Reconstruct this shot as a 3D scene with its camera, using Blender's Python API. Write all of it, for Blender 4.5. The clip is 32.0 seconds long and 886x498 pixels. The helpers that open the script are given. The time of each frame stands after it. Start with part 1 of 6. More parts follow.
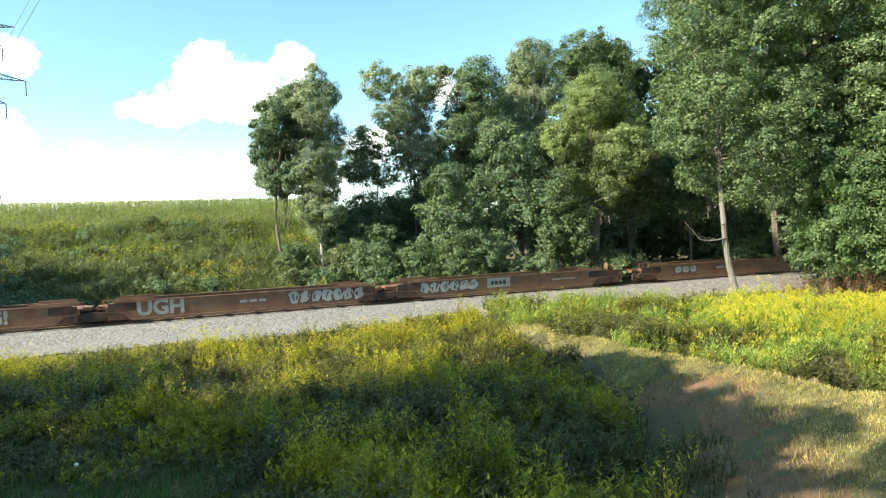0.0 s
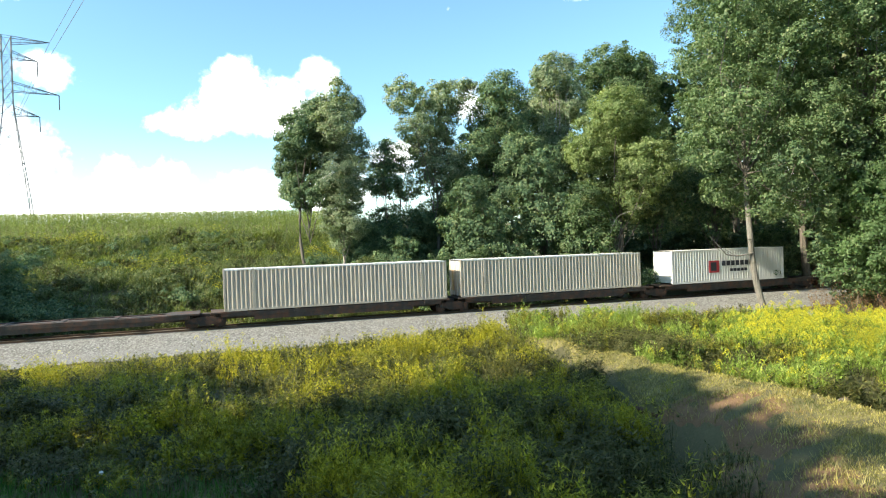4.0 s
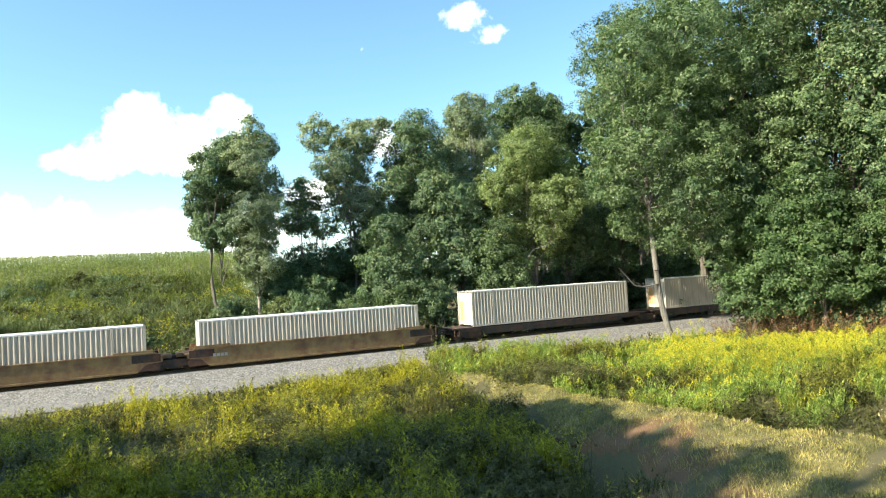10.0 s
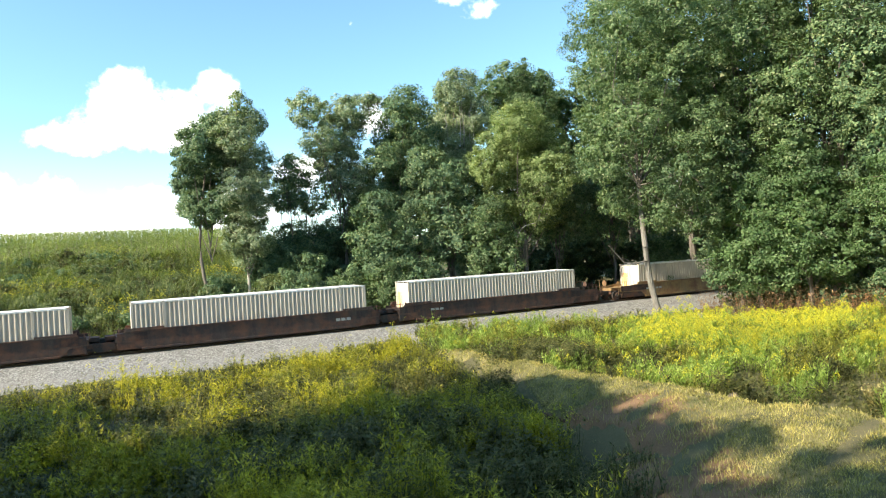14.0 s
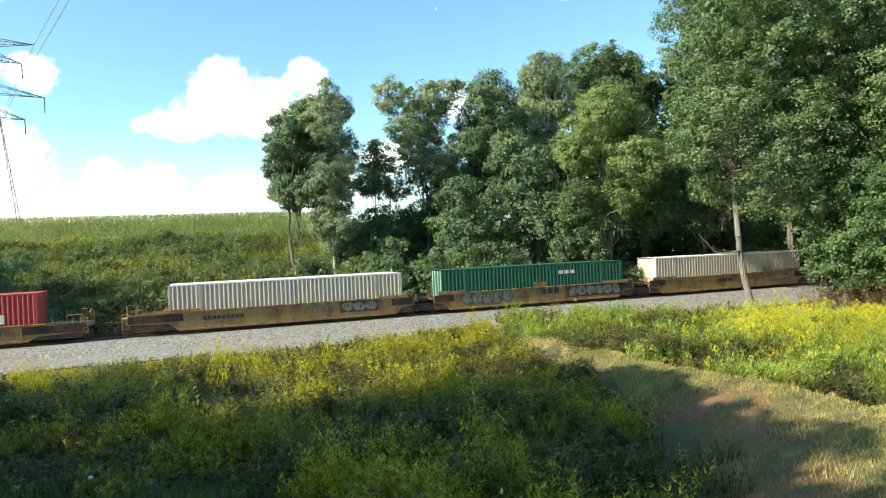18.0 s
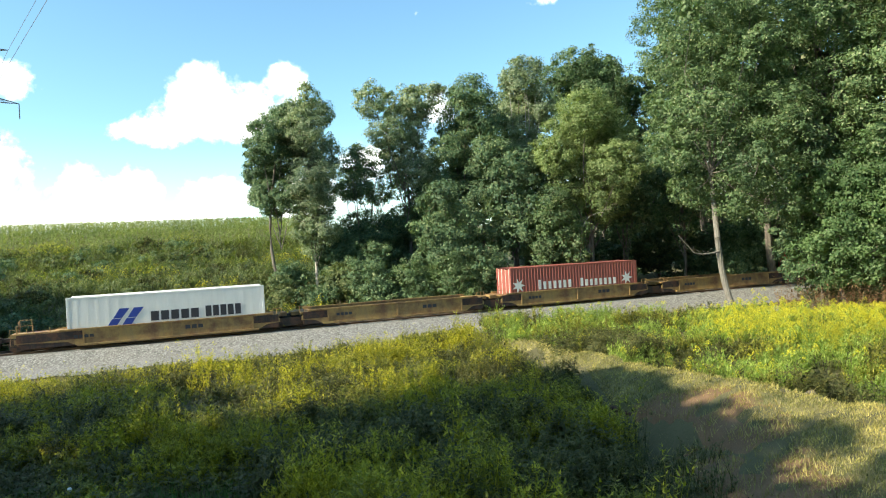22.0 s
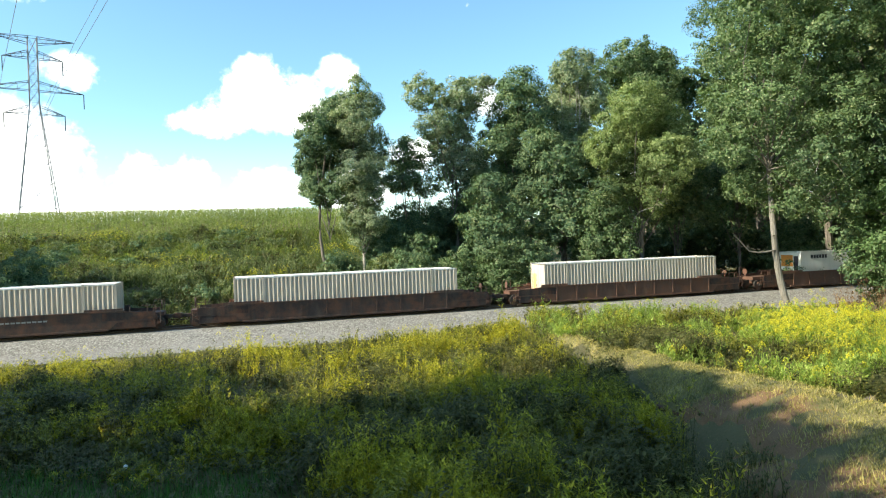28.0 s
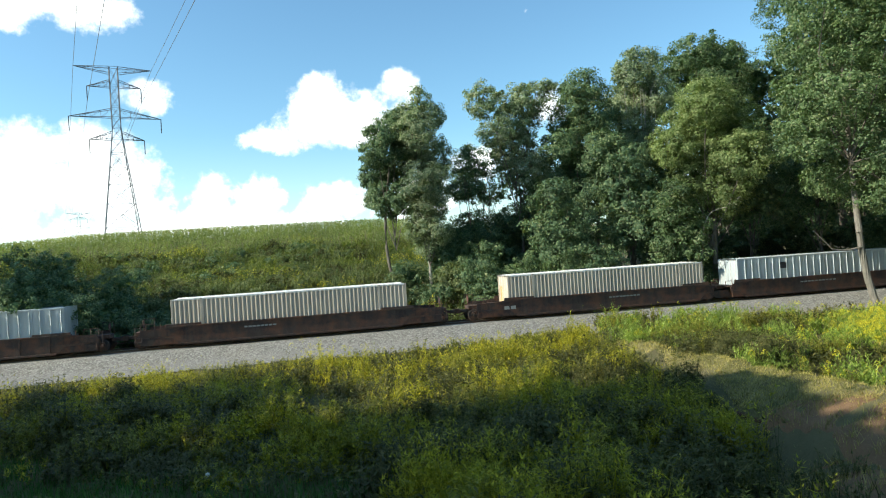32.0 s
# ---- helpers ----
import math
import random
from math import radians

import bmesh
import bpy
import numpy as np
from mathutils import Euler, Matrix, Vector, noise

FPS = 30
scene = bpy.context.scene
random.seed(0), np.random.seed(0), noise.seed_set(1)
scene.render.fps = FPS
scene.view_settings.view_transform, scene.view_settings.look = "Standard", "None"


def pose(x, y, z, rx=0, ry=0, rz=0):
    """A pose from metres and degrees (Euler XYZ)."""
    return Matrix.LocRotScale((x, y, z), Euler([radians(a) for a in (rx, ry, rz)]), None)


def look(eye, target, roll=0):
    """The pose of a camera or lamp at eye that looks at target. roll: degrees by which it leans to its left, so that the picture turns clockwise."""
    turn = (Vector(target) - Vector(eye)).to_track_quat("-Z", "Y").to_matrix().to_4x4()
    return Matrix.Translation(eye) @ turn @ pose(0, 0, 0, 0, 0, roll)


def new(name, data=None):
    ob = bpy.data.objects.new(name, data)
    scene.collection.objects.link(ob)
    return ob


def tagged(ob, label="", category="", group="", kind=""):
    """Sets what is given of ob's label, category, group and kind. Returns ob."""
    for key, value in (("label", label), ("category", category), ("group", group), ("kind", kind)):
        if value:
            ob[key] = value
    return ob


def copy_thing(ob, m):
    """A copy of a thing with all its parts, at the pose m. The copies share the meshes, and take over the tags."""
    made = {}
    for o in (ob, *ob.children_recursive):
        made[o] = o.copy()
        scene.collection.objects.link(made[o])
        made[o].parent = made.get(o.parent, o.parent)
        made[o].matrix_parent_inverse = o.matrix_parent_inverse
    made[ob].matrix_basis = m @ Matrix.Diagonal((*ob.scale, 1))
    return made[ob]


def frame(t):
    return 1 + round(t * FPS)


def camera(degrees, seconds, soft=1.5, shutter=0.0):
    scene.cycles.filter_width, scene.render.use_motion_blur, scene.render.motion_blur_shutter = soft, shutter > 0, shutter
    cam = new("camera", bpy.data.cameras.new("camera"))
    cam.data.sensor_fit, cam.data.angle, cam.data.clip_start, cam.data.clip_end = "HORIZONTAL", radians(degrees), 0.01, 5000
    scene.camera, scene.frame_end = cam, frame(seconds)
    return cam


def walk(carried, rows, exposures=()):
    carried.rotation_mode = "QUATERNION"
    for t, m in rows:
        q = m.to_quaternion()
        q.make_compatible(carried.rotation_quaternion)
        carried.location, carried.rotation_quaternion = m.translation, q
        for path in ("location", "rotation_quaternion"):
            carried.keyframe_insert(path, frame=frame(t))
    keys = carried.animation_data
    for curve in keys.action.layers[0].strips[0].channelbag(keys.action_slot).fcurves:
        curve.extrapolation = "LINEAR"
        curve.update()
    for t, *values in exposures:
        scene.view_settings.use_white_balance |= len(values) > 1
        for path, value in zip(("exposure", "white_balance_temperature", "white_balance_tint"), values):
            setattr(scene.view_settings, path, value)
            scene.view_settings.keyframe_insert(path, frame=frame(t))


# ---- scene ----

# The camera stands at a high window and only turns. World: x right, y ahead, z up, rail heads at z = 0.
EYE = (0.0, 0.0, 5.23)
TURNS = [
    (0.0, 88.36, 2.26, 0.02),
    (0.5, 87.72, 1.95, 1.57),
    (1.0, 87.08, 1.67, 2.75),
    (1.5, 86.67, 1.51, 2.32),
    (2.0, 87.35, 1.25, 2.36),
    (2.5, 88.44, 1.46, 2.29),
    (4.5, 89.57, 2.35, 1.48),
    (5.0, 89.36, 2.55, -0.41),
    (5.5, 89.19, 2.70, -2.35),
    (6.0, 88.93, 2.57, -3.22),
    (6.5, 88.70, 2.11, -3.66),
    (7.0, 88.62, 1.90, -3.47),
    (7.5, 88.72, 1.90, -2.39),
    (8.0, 88.97, 1.62, -3.37),
    (8.5, 89.45, 1.57, -8.87),
    (9.0, 91.88, 2.09, -12.66),
    (9.5, 92.61, 2.69, -9.15),
    (10.0, 92.43, 3.25, -5.09),
    (10.5, 90.91, 4.38, -3.58),
    (11.0, 89.75, 4.41, -2.49),
    (11.5, 89.33, 3.89, -1.63),
    (12.0, 89.55, 3.25, -2.38),
    (12.5, 90.46, 2.70, -6.22),
    (13.0, 90.51, 2.71, -7.21),
    (13.5, 90.50, 3.04, -7.61),
    (14.0, 90.41, 3.31, -5.94),
    (14.5, 90.27, 2.91, -4.57),
    (15.0, 89.85, 2.31, -3.25),
    (15.5, 89.59, 1.31, -1.30),
    (17.5, 89.53, 2.26, 0.87),
    (18.0, 89.52, 2.41, 1.09),
    (18.5, 89.26, 2.43, -0.63),
    (19.0, 89.75, 2.61, 0.47),
    (19.5, 90.17, 2.69, 0.99),
    (20.0, 90.17, 3.04, 1.14),
    (20.5, 90.02, 3.17, 0.58),
    (21.0, 89.88, 3.24, 0.01),
    (21.5, 89.82, 3.18, -0.32),
    (22.0, 89.79, 3.00, -0.43),
    (22.5, 89.70, 2.92, -0.22),
    (23.0, 89.58, 2.95, 0.28),
    (23.5, 89.41, 3.11, 0.81),
    (24.0, 89.25, 3.18, 1.18),
    (24.5, 89.02, 3.18, 1.25),
    (26.5, 89.06, 2.83, 1.69),
    (27.0, 89.07, 2.81, 1.82),
    (27.5, 89.15, 2.76, 2.18),
    (28.0, 89.34, 1.95, 3.60),
    (28.5, 89.61, 2.61, 4.98),
    (29.0, 90.04, 3.12, 6.27),
    (29.5, 90.39, 3.40, 7.15),
    (30.0, 90.69, 3.49, 7.94),
    (30.5, 90.75, 3.34, 8.45),
    (31.0, 90.65, 3.36, 8.64),
    (31.5, 90.48, 3.57, 8.59),
    (32.0, 90.31, 3.64, 9.22)]
cam = camera(67.32, 32.0, soft=1.1)
walk(cam, [(t, pose(*EYE, a, b, c)) for t, a, b, c in TURNS], exposures=[(0.0, 1.47, 6600, 7), (2.5, 1.47, 6600, 8), (5.0, 1.20, 6450, 5), (7.0, 1.41, 6550, 7), (9.0, 1.47, 6500, 9), (11.0, 1.23, 6500, 7), (13.0, 1.37, 6500, 9), (15.0, 1.37, 6500, 8), (19.0, 1.19, 6500, 4), (26.0, 1.20, 6500, 4), (28.7, 1.21, 6500, 5), (30.0, 0.93, 6250, 4), (32.0, 0.76, 6200, 4)])

# ---- light ----
SUN_AZ, SUN_EL = -114.0, 33.0          # degrees, clockwise from ahead, and above the horizon
world = bpy.data.worlds.new("sky")
scene.world = world
world.use_nodes = True
wn = world.node_tree
sky = wn.nodes.new("ShaderNodeTexSky")
sky.sky_type, sky.sun_disc = "NISHITA", False
sky.sun_elevation, sky.sun_rotation = radians(SUN_EL), radians(SUN_AZ)
sky.air_density, sky.dust_density, sky.ozone_density = 1.0, 0.6, 1.4
tint = wn.nodes.new("ShaderNodeMix")
tint.data_type, tint.blend_type = "RGBA", "MULTIPLY"
tint.inputs[0].default_value, tint.inputs[7].default_value = 1.0, (0.79, 1.0, 1.02, 1)
wn.links.new(sky.outputs[0], tint.inputs[6])
wn.links.new(tint.outputs[2], wn.nodes["Background"].inputs[0])
wn.nodes["Background"].inputs[1].default_value = 0.118
sun = new("sun", bpy.data.lights.new("sun", "SUN"))
sun.data.energy, sun.data.angle, sun.data.color = 4.7, radians(0.6), (1.0, 0.90, 0.72)
sa, se = radians(SUN_AZ), radians(SUN_EL)
sun.matrix_world = look((math.sin(sa) * math.cos(se) * 80, math.cos(sa) * math.cos(se) * 80, math.sin(se) * 80), (0, 0, 0))

rng = np.random.default_rng(7)

# ---- materials ----
def material(name):
    m = bpy.data.materials.new(name)
    m.use_nodes = True
    t = m.node_tree
    return m, t, t.nodes["Principled BSDF"]


def node(t, kind, **inputs):
    n = t.nodes.new(kind)
    for k, v in inputs.items():
        n.inputs[k.replace("_", " ")].default_value = v
    return n


def ramp(t, source, stops):
    r = t.nodes.new("ShaderNodeValToRGB")
    e = r.color_ramp.elements
    while len(e) < len(stops):
        e.new(0.5)
    for el, (p, c) in zip(e, stops):
        el.position, el.color = p, (*c, 1)
    t.links.new(source, r.inputs[0])
    return r.outputs[0]


def noise_tex(t, scale, detail=5.0, rough=0.6, stretch=(1, 1, 1), coords="Object"):
    c = t.nodes.new("ShaderNodeTexCoord")
    mp = t.nodes.new("ShaderNodeMapping")
    mp.inputs["Scale"].default_value = stretch
    t.links.new(c.outputs[coords], mp.inputs[0])
    n = node(t, "ShaderNodeTexNoise", Scale=scale, Detail=detail, Roughness=rough)
    t.links.new(mp.outputs[0], n.inputs["Vector"])
    return n.outputs["Fac"]


def mix(t, fac, a, b, blend="MIX"):
    m = t.nodes.new("ShaderNodeMix")
    m.data_type, m.blend_type = "RGBA", blend
    for sock, v in ((m.inputs[0], fac), (m.inputs[6], a), (m.inputs[7], b)):
        if isinstance(v, (int, float)):
            sock.default_value = v
        elif isinstance(v, tuple):
            sock.default_value = (*v, 1)
        else:
            t.links.new(v, sock)
    return m.outputs[2]


def bump(t, p, height, strength, distance=0.02):
    b = node(t, "ShaderNodeBump", Strength=strength, Distance=distance)
    t.links.new(height, b.inputs["Height"])
    t.links.new(b.outputs[0], p.inputs["Normal"])


def leaf_material(name, stops, through_light=0.3, rough=0.55, patch=0.12, uneven=1.0):
    """Leaves: a colour for each leaf, larger patches of tone, and light let through the blade."""
    m, t, p = material(name)
    g = t.nodes.new("ShaderNodeNewGeometry")
    base = ramp(t, g.outputs["Random Per Island"], stops)
    big = noise_tex(t, patch, 3.0)
    dark = ramp(t, big, [(0.32, (1 - 0.34 * uneven, 1 - 0.30 * uneven, 1 - 0.34 * uneven)), (0.68, (1 + 0.30 * uneven, 1 + 0.25 * uneven, 1 + 0.05 * uneven))])
    col = mix(t, 1.0, base, dark, "MULTIPLY")
    t.links.new(col, p.inputs["Base Color"])
    p.inputs["Roughness"].default_value = rough
    p.inputs["Specular IOR Level"].default_value = 0.22
    tr = t.nodes.new("ShaderNodeBsdfTranslucent")
    t.links.new(mix(t, 1.0, col, (1.15, 1.25, 0.55), "MULTIPLY"), tr.inputs[0])
    sh = t.nodes.new("ShaderNodeMixShader")
    sh.inputs[0].default_value = through_light
    t.links.new(p.outputs[0], sh.inputs[1])
    t.links.new(tr.outputs[0], sh.inputs[2])
    t.links.new(sh.outputs[0], t.nodes["Material Output"].inputs["Surface"])
    return m


def paint(name, colour, dirt=(0.12, 0.10, 0.08), amount=0.35, rough=0.5, rust=0.0):
    """Weathered paint on steel: grime in vertical streaks, fine speckle, rust blooms."""
    m, t, p = material(name)
    streak = noise_tex(t, 2.2, 6.0, 0.65, (1.0, 1.0, 0.18))
    fine = noise_tex(t, 22.0, 4.0)
    col = mix(t, ramp(t, streak, [(0.45, (0, 0, 0)), (0.85, (amount,) * 3)]), colour, dirt)
    col = mix(t, ramp(t, fine, [(0.5, (0, 0, 0)), (0.8, (0.22,) * 3)]), col, tuple(c * 0.6 for c in colour))
    if rust:
        bloom = noise_tex(t, 1.1, 8.0, 0.7)
        col = mix(t, ramp(t, bloom, [(0.52 - rust * 0.25, (0, 0, 0)), (0.66, (0.9,) * 3)]), col, (0.13, 0.055, 0.03))
    t.links.new(col, p.inputs["Base Color"])
    t.links.new(ramp(t, fine, [(0.2, (rough - 0.1,) * 3), (0.8, (rough + 0.2,) * 3)]), p.inputs["Roughness"])
    bump(t, p, fine, 0.15, 0.004)
    return m


M = {}
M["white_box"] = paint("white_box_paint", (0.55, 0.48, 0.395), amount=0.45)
# white_box lightened: sun on the roof and top rails is put into the colour
M["sunlit_roof"] = paint("sunlit_roof_paint", (0.80, 0.79, 0.76), amount=0.25)
M["white_reefer"] = paint("white_reefer_paint", (0.78, 0.76, 0.72), amount=0.18)
M["pale_blue_box"] = paint("pale_blue_box_paint", (0.43, 0.48, 0.51), amount=0.25)
M["blue_box"] = paint("blue_box_paint", (0.045, 0.085, 0.24), amount=0.25)
M["green_box"] = paint("green_box_paint", (0.012, 0.095, 0.055), amount=0.2)
M["red_box"] = paint("red_box_paint", (0.42, 0.05, 0.05), amount=0.2)
M["oxide_box"] = paint("oxide_box_paint", (0.30, 0.085, 0.065), amount=0.2)
M["white_mark"] = paint("white_lettering", (0.78, 0.77, 0.73), amount=0.2)
M["blue_mark"] = paint("blue_lettering", (0.02, 0.05, 0.30), amount=0.1)
M["dark_mark"] = paint("dark_lettering", (0.03, 0.03, 0.04), amount=0.1)
M["red_mark"] = paint("red_lettering", (0.45, 0.04, 0.05), amount=0.1)
M["silver_mark"] = paint("silver_graffiti", (0.34, 0.335, 0.315), amount=0.8)
M["pale_orange"] = paint("faded_orange_panel", (0.62, 0.37, 0.16), amount=0.4)
M["faded_mark"] = paint("faded_graffiti", (0.21, 0.185, 0.15), amount=0.8)
M["orange_mark"] = paint("orange_panel", (0.75, 0.30, 0.05), amount=0.2)
M["rust_car"] = paint("rusty_brown_car", (0.20, 0.112, 0.058), amount=0.55, rust=0.5, rough=0.7)
M["tan_car"] = paint("tan_yellow_car", (0.27, 0.175, 0.07), amount=0.75, rust=0.42, rough=0.65)
M["yellow_car"] = paint("yellow_car", (0.32, 0.205, 0.07), amount=0.7, rust=0.38, rough=0.65)
M["maroon_car"] = paint("red_brown_car", (0.10, 0.052, 0.036), amount=0.5, rust=0.35, rough=0.7)
M["brown_car"] = paint("dark_brown_car", (0.040, 0.026, 0.023), amount=0.5, rust=0.3, rough=0.7)
M["black_car"] = paint("black_spine_car", (0.045, 0.038, 0.034), amount=0.5, rust=0.2, rough=0.75)
M["soot"] = paint("sooty_plate", (0.030, 0.021, 0.020), amount=0.5, rust=0.2, rough=0.85)
M["grime"] = paint("grimy_steel", (0.030, 0.026, 0.023), amount=0.4, rust=0.15, rough=0.8)
M["rail"] = paint("rusty_rail_steel", (0.14, 0.085, 0.055), amount=0.4, rough=0.5)
M["tower_steel"] = paint("galvanised_steel", (0.13, 0.14, 0.155), amount=0.2, rough=0.55)
M["wire"] = paint("aluminium_wire", (0.18, 0.18, 0.19), amount=0.1)

m, t, p = material("bark")
n1 = noise_tex(t, 6.0, 8.0, 0.7, (1, 1, 0.25))
t.links.new(ramp(t, n1, [(0.3, (0.07, 0.055, 0.042)), (0.7, (0.22, 0.19, 0.155))]), p.inputs["Base Color"])
p.inputs["Roughness"].default_value = 0.9
bump(t, p, n1, 0.6, 0.03)
M["bark"] = m
m, t, p = material("pale_bark")
n1 = noise_tex(t, 5.0, 8.0, 0.7, (1, 1, 0.3))
t.links.new(ramp(t, n1, [(0.3, (0.22, 0.19, 0.15)), (0.7, (0.48, 0.44, 0.37))]), p.inputs["Base Color"])
p.inputs["Roughness"].default_value = 0.85
bump(t, p, n1, 0.5, 0.03)
M["pale_bark"] = m

m, t, p = material("grey_bark")
n1 = noise_tex(t, 5.0, 8.0, 0.7, (1, 1, 0.3))
t.links.new(ramp(t, n1, [(0.3, (0.09, 0.080, 0.066)), (0.7, (0.26, 0.235, 0.20))]), p.inputs["Base Color"])
p.inputs["Roughness"].default_value = 0.9
bump(t, p, n1, 0.5, 0.03)
M["grey_bark"] = m

G = lambda r, g, b: (r, g, b)
M["leaf"] = leaf_material("oak_leaf", [(0.0, G(0.069, 0.114, 0.056)), (0.5, G(0.122, 0.186, 0.087)), (0.85, G(0.187, 0.249, 0.128)), (1.0, G(0.295, 0.322, 0.203))])
M["leaf_dark"] = leaf_material("dark_leaf", [(0.0, G(0.067, 0.122, 0.073)), (0.6, G(0.130, 0.200, 0.108)), (1.0, G(0.262, 0.305, 0.164))], 0.22)
M["leaf_light"] = leaf_material("light_leaf", [(0.0, G(0.117, 0.170, 0.063)), (0.6, G(0.204, 0.264, 0.116)), (1.0, G(0.351, 0.385, 0.202))], 0.35)
M["leaf_willow"] = leaf_material("grey_green_leaf", [(0.0, G(0.122, 0.182, 0.108)), (0.6, G(0.245, 0.299, 0.198)), (1.0, G(0.415, 0.427, 0.320))], 0.32)
M["leaf_bright"] = leaf_material("bright_leaf", [(0.0, G(0.074, 0.134, 0.055)), (0.6, G(0.127, 0.204, 0.087)), (1.0, G(0.214, 0.280, 0.151))], 0.35)
M["weed"] = leaf_material("weed_leaf", [(0.0, G(0.112, 0.131, 0.026)), (0.6, G(0.237, 0.242, 0.047)), (1.0, G(0.396, 0.347, 0.083))], 0.3, patch=0.7)
M["weed_gold"] = leaf_material("goldenrod_leaf", [(0.0, G(0.191, 0.202, 0.021)), (0.6, G(0.366, 0.349, 0.036)), (1.0, G(0.573, 0.488, 0.057))], 0.32, patch=0.5)
M["weed_deep"] = leaf_material("deep_weed_leaf", [(0.0, G(0.049, 0.059, 0.020)), (0.6, G(0.095, 0.100, 0.033)), (1.0, G(0.185, 0.167, 0.067))], 0.22, patch=0.5)
M["weed_sun"] = leaf_material("field_weed_leaf", [(0.0, G(0.164, 0.244, 0.057)), (0.6, G(0.302, 0.399, 0.099)), (1.0, G(0.479, 0.539, 0.166))], 0.42, patch=0.3)
M["weed_grey"] = leaf_material("slope_weed_leaf", [(0.0, G(0.083, 0.112, 0.053)), (0.6, G(0.158, 0.193, 0.089)), (1.0, G(0.279, 0.291, 0.147))], 0.3, patch=0.15)
M["weed_olive"] = leaf_material("olive_weed_leaf", [(0.0, G(0.086, 0.117, 0.027)), (0.6, G(0.172, 0.211, 0.054)), (1.0, G(0.284, 0.297, 0.099))], 0.34, patch=0.12)
M["rod"] = leaf_material("goldenrod_flower", [(0.0, G(0.258, 0.290, 0.045)), (0.4, G(0.516, 0.483, 0.038)), (1.0, G(0.735, 0.628, 0.075))], 0.35)
M["corn"] = leaf_material("corn_leaf", [(0.0, G(0.15, 0.20, 0.06)), (0.6, G(0.24, 0.30, 0.10)), (1.0, G(0.38, 0.38, 0.17))], 0.35)
M["dry"] = leaf_material("dry_grass", [(0.0, G(0.220, 0.167, 0.068)), (0.6, G(0.396, 0.324, 0.137)), (1.0, G(0.550, 0.464, 0.231))], 0.3)
M["lawn"] = leaf_material("mown_grass", [(0.0, G(0.150, 0.155, 0.050)), (0.5, G(0.330, 0.295, 0.125)), (1.0, G(0.570, 0.480, 0.240))], 0.3, patch=0.8, uneven=1.7)
M["lush"] = leaf_material("lush_grass", [(0.0, G(0.043, 0.120, 0.030)), (0.6, G(0.085, 0.200, 0.045)), (1.0, G(0.153, 0.272, 0.075))], 0.3)
M["russet"] = leaf_material("dead_russet_weed", [(0.0, G(0.150, 0.080, 0.050)), (0.6, G(0.290, 0.165, 0.098)), (1.0, G(0.430, 0.290, 0.175))], 0.2)

m, t, p = material("soil_and_thatch")
n1, n2 = noise_tex(t, 0.35, 6.0), noise_tex(t, 9.0, 8.0, 0.7)
c1 = ramp(t, n1, [(0.35, (0.055, 0.065, 0.02)), (0.6, (0.11, 0.10, 0.04))])
t.links.new(mix(t, ramp(t, n2, [(0.3, (0, 0, 0)), (0.75, (0.8,) * 3)]), c1, (0.16, 0.125, 0.06)), p.inputs["Base Color"])
p.inputs["Roughness"].default_value = 1.0
bump(t, p, n2, 0.8, 0.05)
M["soil"] = m
m, t, p = material("mown_turf")
n1, n2 = noise_tex(t, 0.85, 6.0), noise_tex(t, 14.0, 8.0, 0.75)
c1 = ramp(t, n1, [(0.38, (0.085, 0.090, 0.030)), (0.62, (0.27, 0.235, 0.095))])
t.links.new(mix(t, ramp(t, n2, [(0.3, (0, 0, 0)), (0.8, (0.7,) * 3)]), c1, (0.15, 0.12, 0.055)), p.inputs["Base Color"])
p.inputs["Roughness"].default_value = 1.0
bump(t, p, n2, 0.8, 0.04)
bare = t.nodes.new("ShaderNodeAttribute")
bare.attribute_name = "bare"
n3 = noise_tex(t, 1.6, 8.0, 0.7)
ad = node(t, "ShaderNodeMath")
t.links.new(bare.outputs["Fac"], ad.inputs[0])
t.links.new(n3, ad.inputs[1])
turf_col = p.inputs["Base Color"].links[0].from_socket
dirt_col = mix(t, ramp(t, n2, [(0.3, (0, 0, 0)), (0.8, (0.7,) * 3)]), ramp(t, n1, [(0.3, (0.100, 0.052, 0.027)), (0.7, (0.22, 0.120, 0.058))]), (0.29, 0.185, 0.090))
t.links.new(mix(t, ramp(t, ad.outputs[0], [(0.80, (0, 0, 0)), (1.0, (1, 1, 1))]), turf_col, dirt_col), p.inputs["Base Color"])
M["turf"] = m
m, t, p = material("grey_ballast")
vo = node(t, "ShaderNodeTexVoronoi", Scale=11.0)
tc = t.nodes.new("ShaderNodeTexCoord")
t.links.new(tc.outputs["Object"], vo.inputs["Vector"])
n1 = noise_tex(t, 0.5, 5.0)
stone = ramp(t, vo.outputs["Color"], [(0.1, (0.17, 0.163, 0.15)), (0.55, (0.31, 0.30, 0.28)), (0.95, (0.47, 0.455, 0.425))])
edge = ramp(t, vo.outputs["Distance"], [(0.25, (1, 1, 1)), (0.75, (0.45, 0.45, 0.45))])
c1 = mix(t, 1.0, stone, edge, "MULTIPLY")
t.links.new(mix(t, ramp(t, n1, [(0.4, (0, 0, 0)), (0.75, (0.22,) * 3)]), c1, (0.25, 0.22, 0.17)), p.inputs["Base Color"])
p.inputs["Roughness"].default_value = 0.95
inv = ramp(t, vo.outputs["Distance"], [(0.0, (1, 1, 1)), (0.8, (0, 0, 0))])
bump(t, p, inv, 0.7, 0.05)
M["ballast"] = m
m, t, p = material("weathered_rock")
n1 = noise_tex(t, 3.0, 8.0)
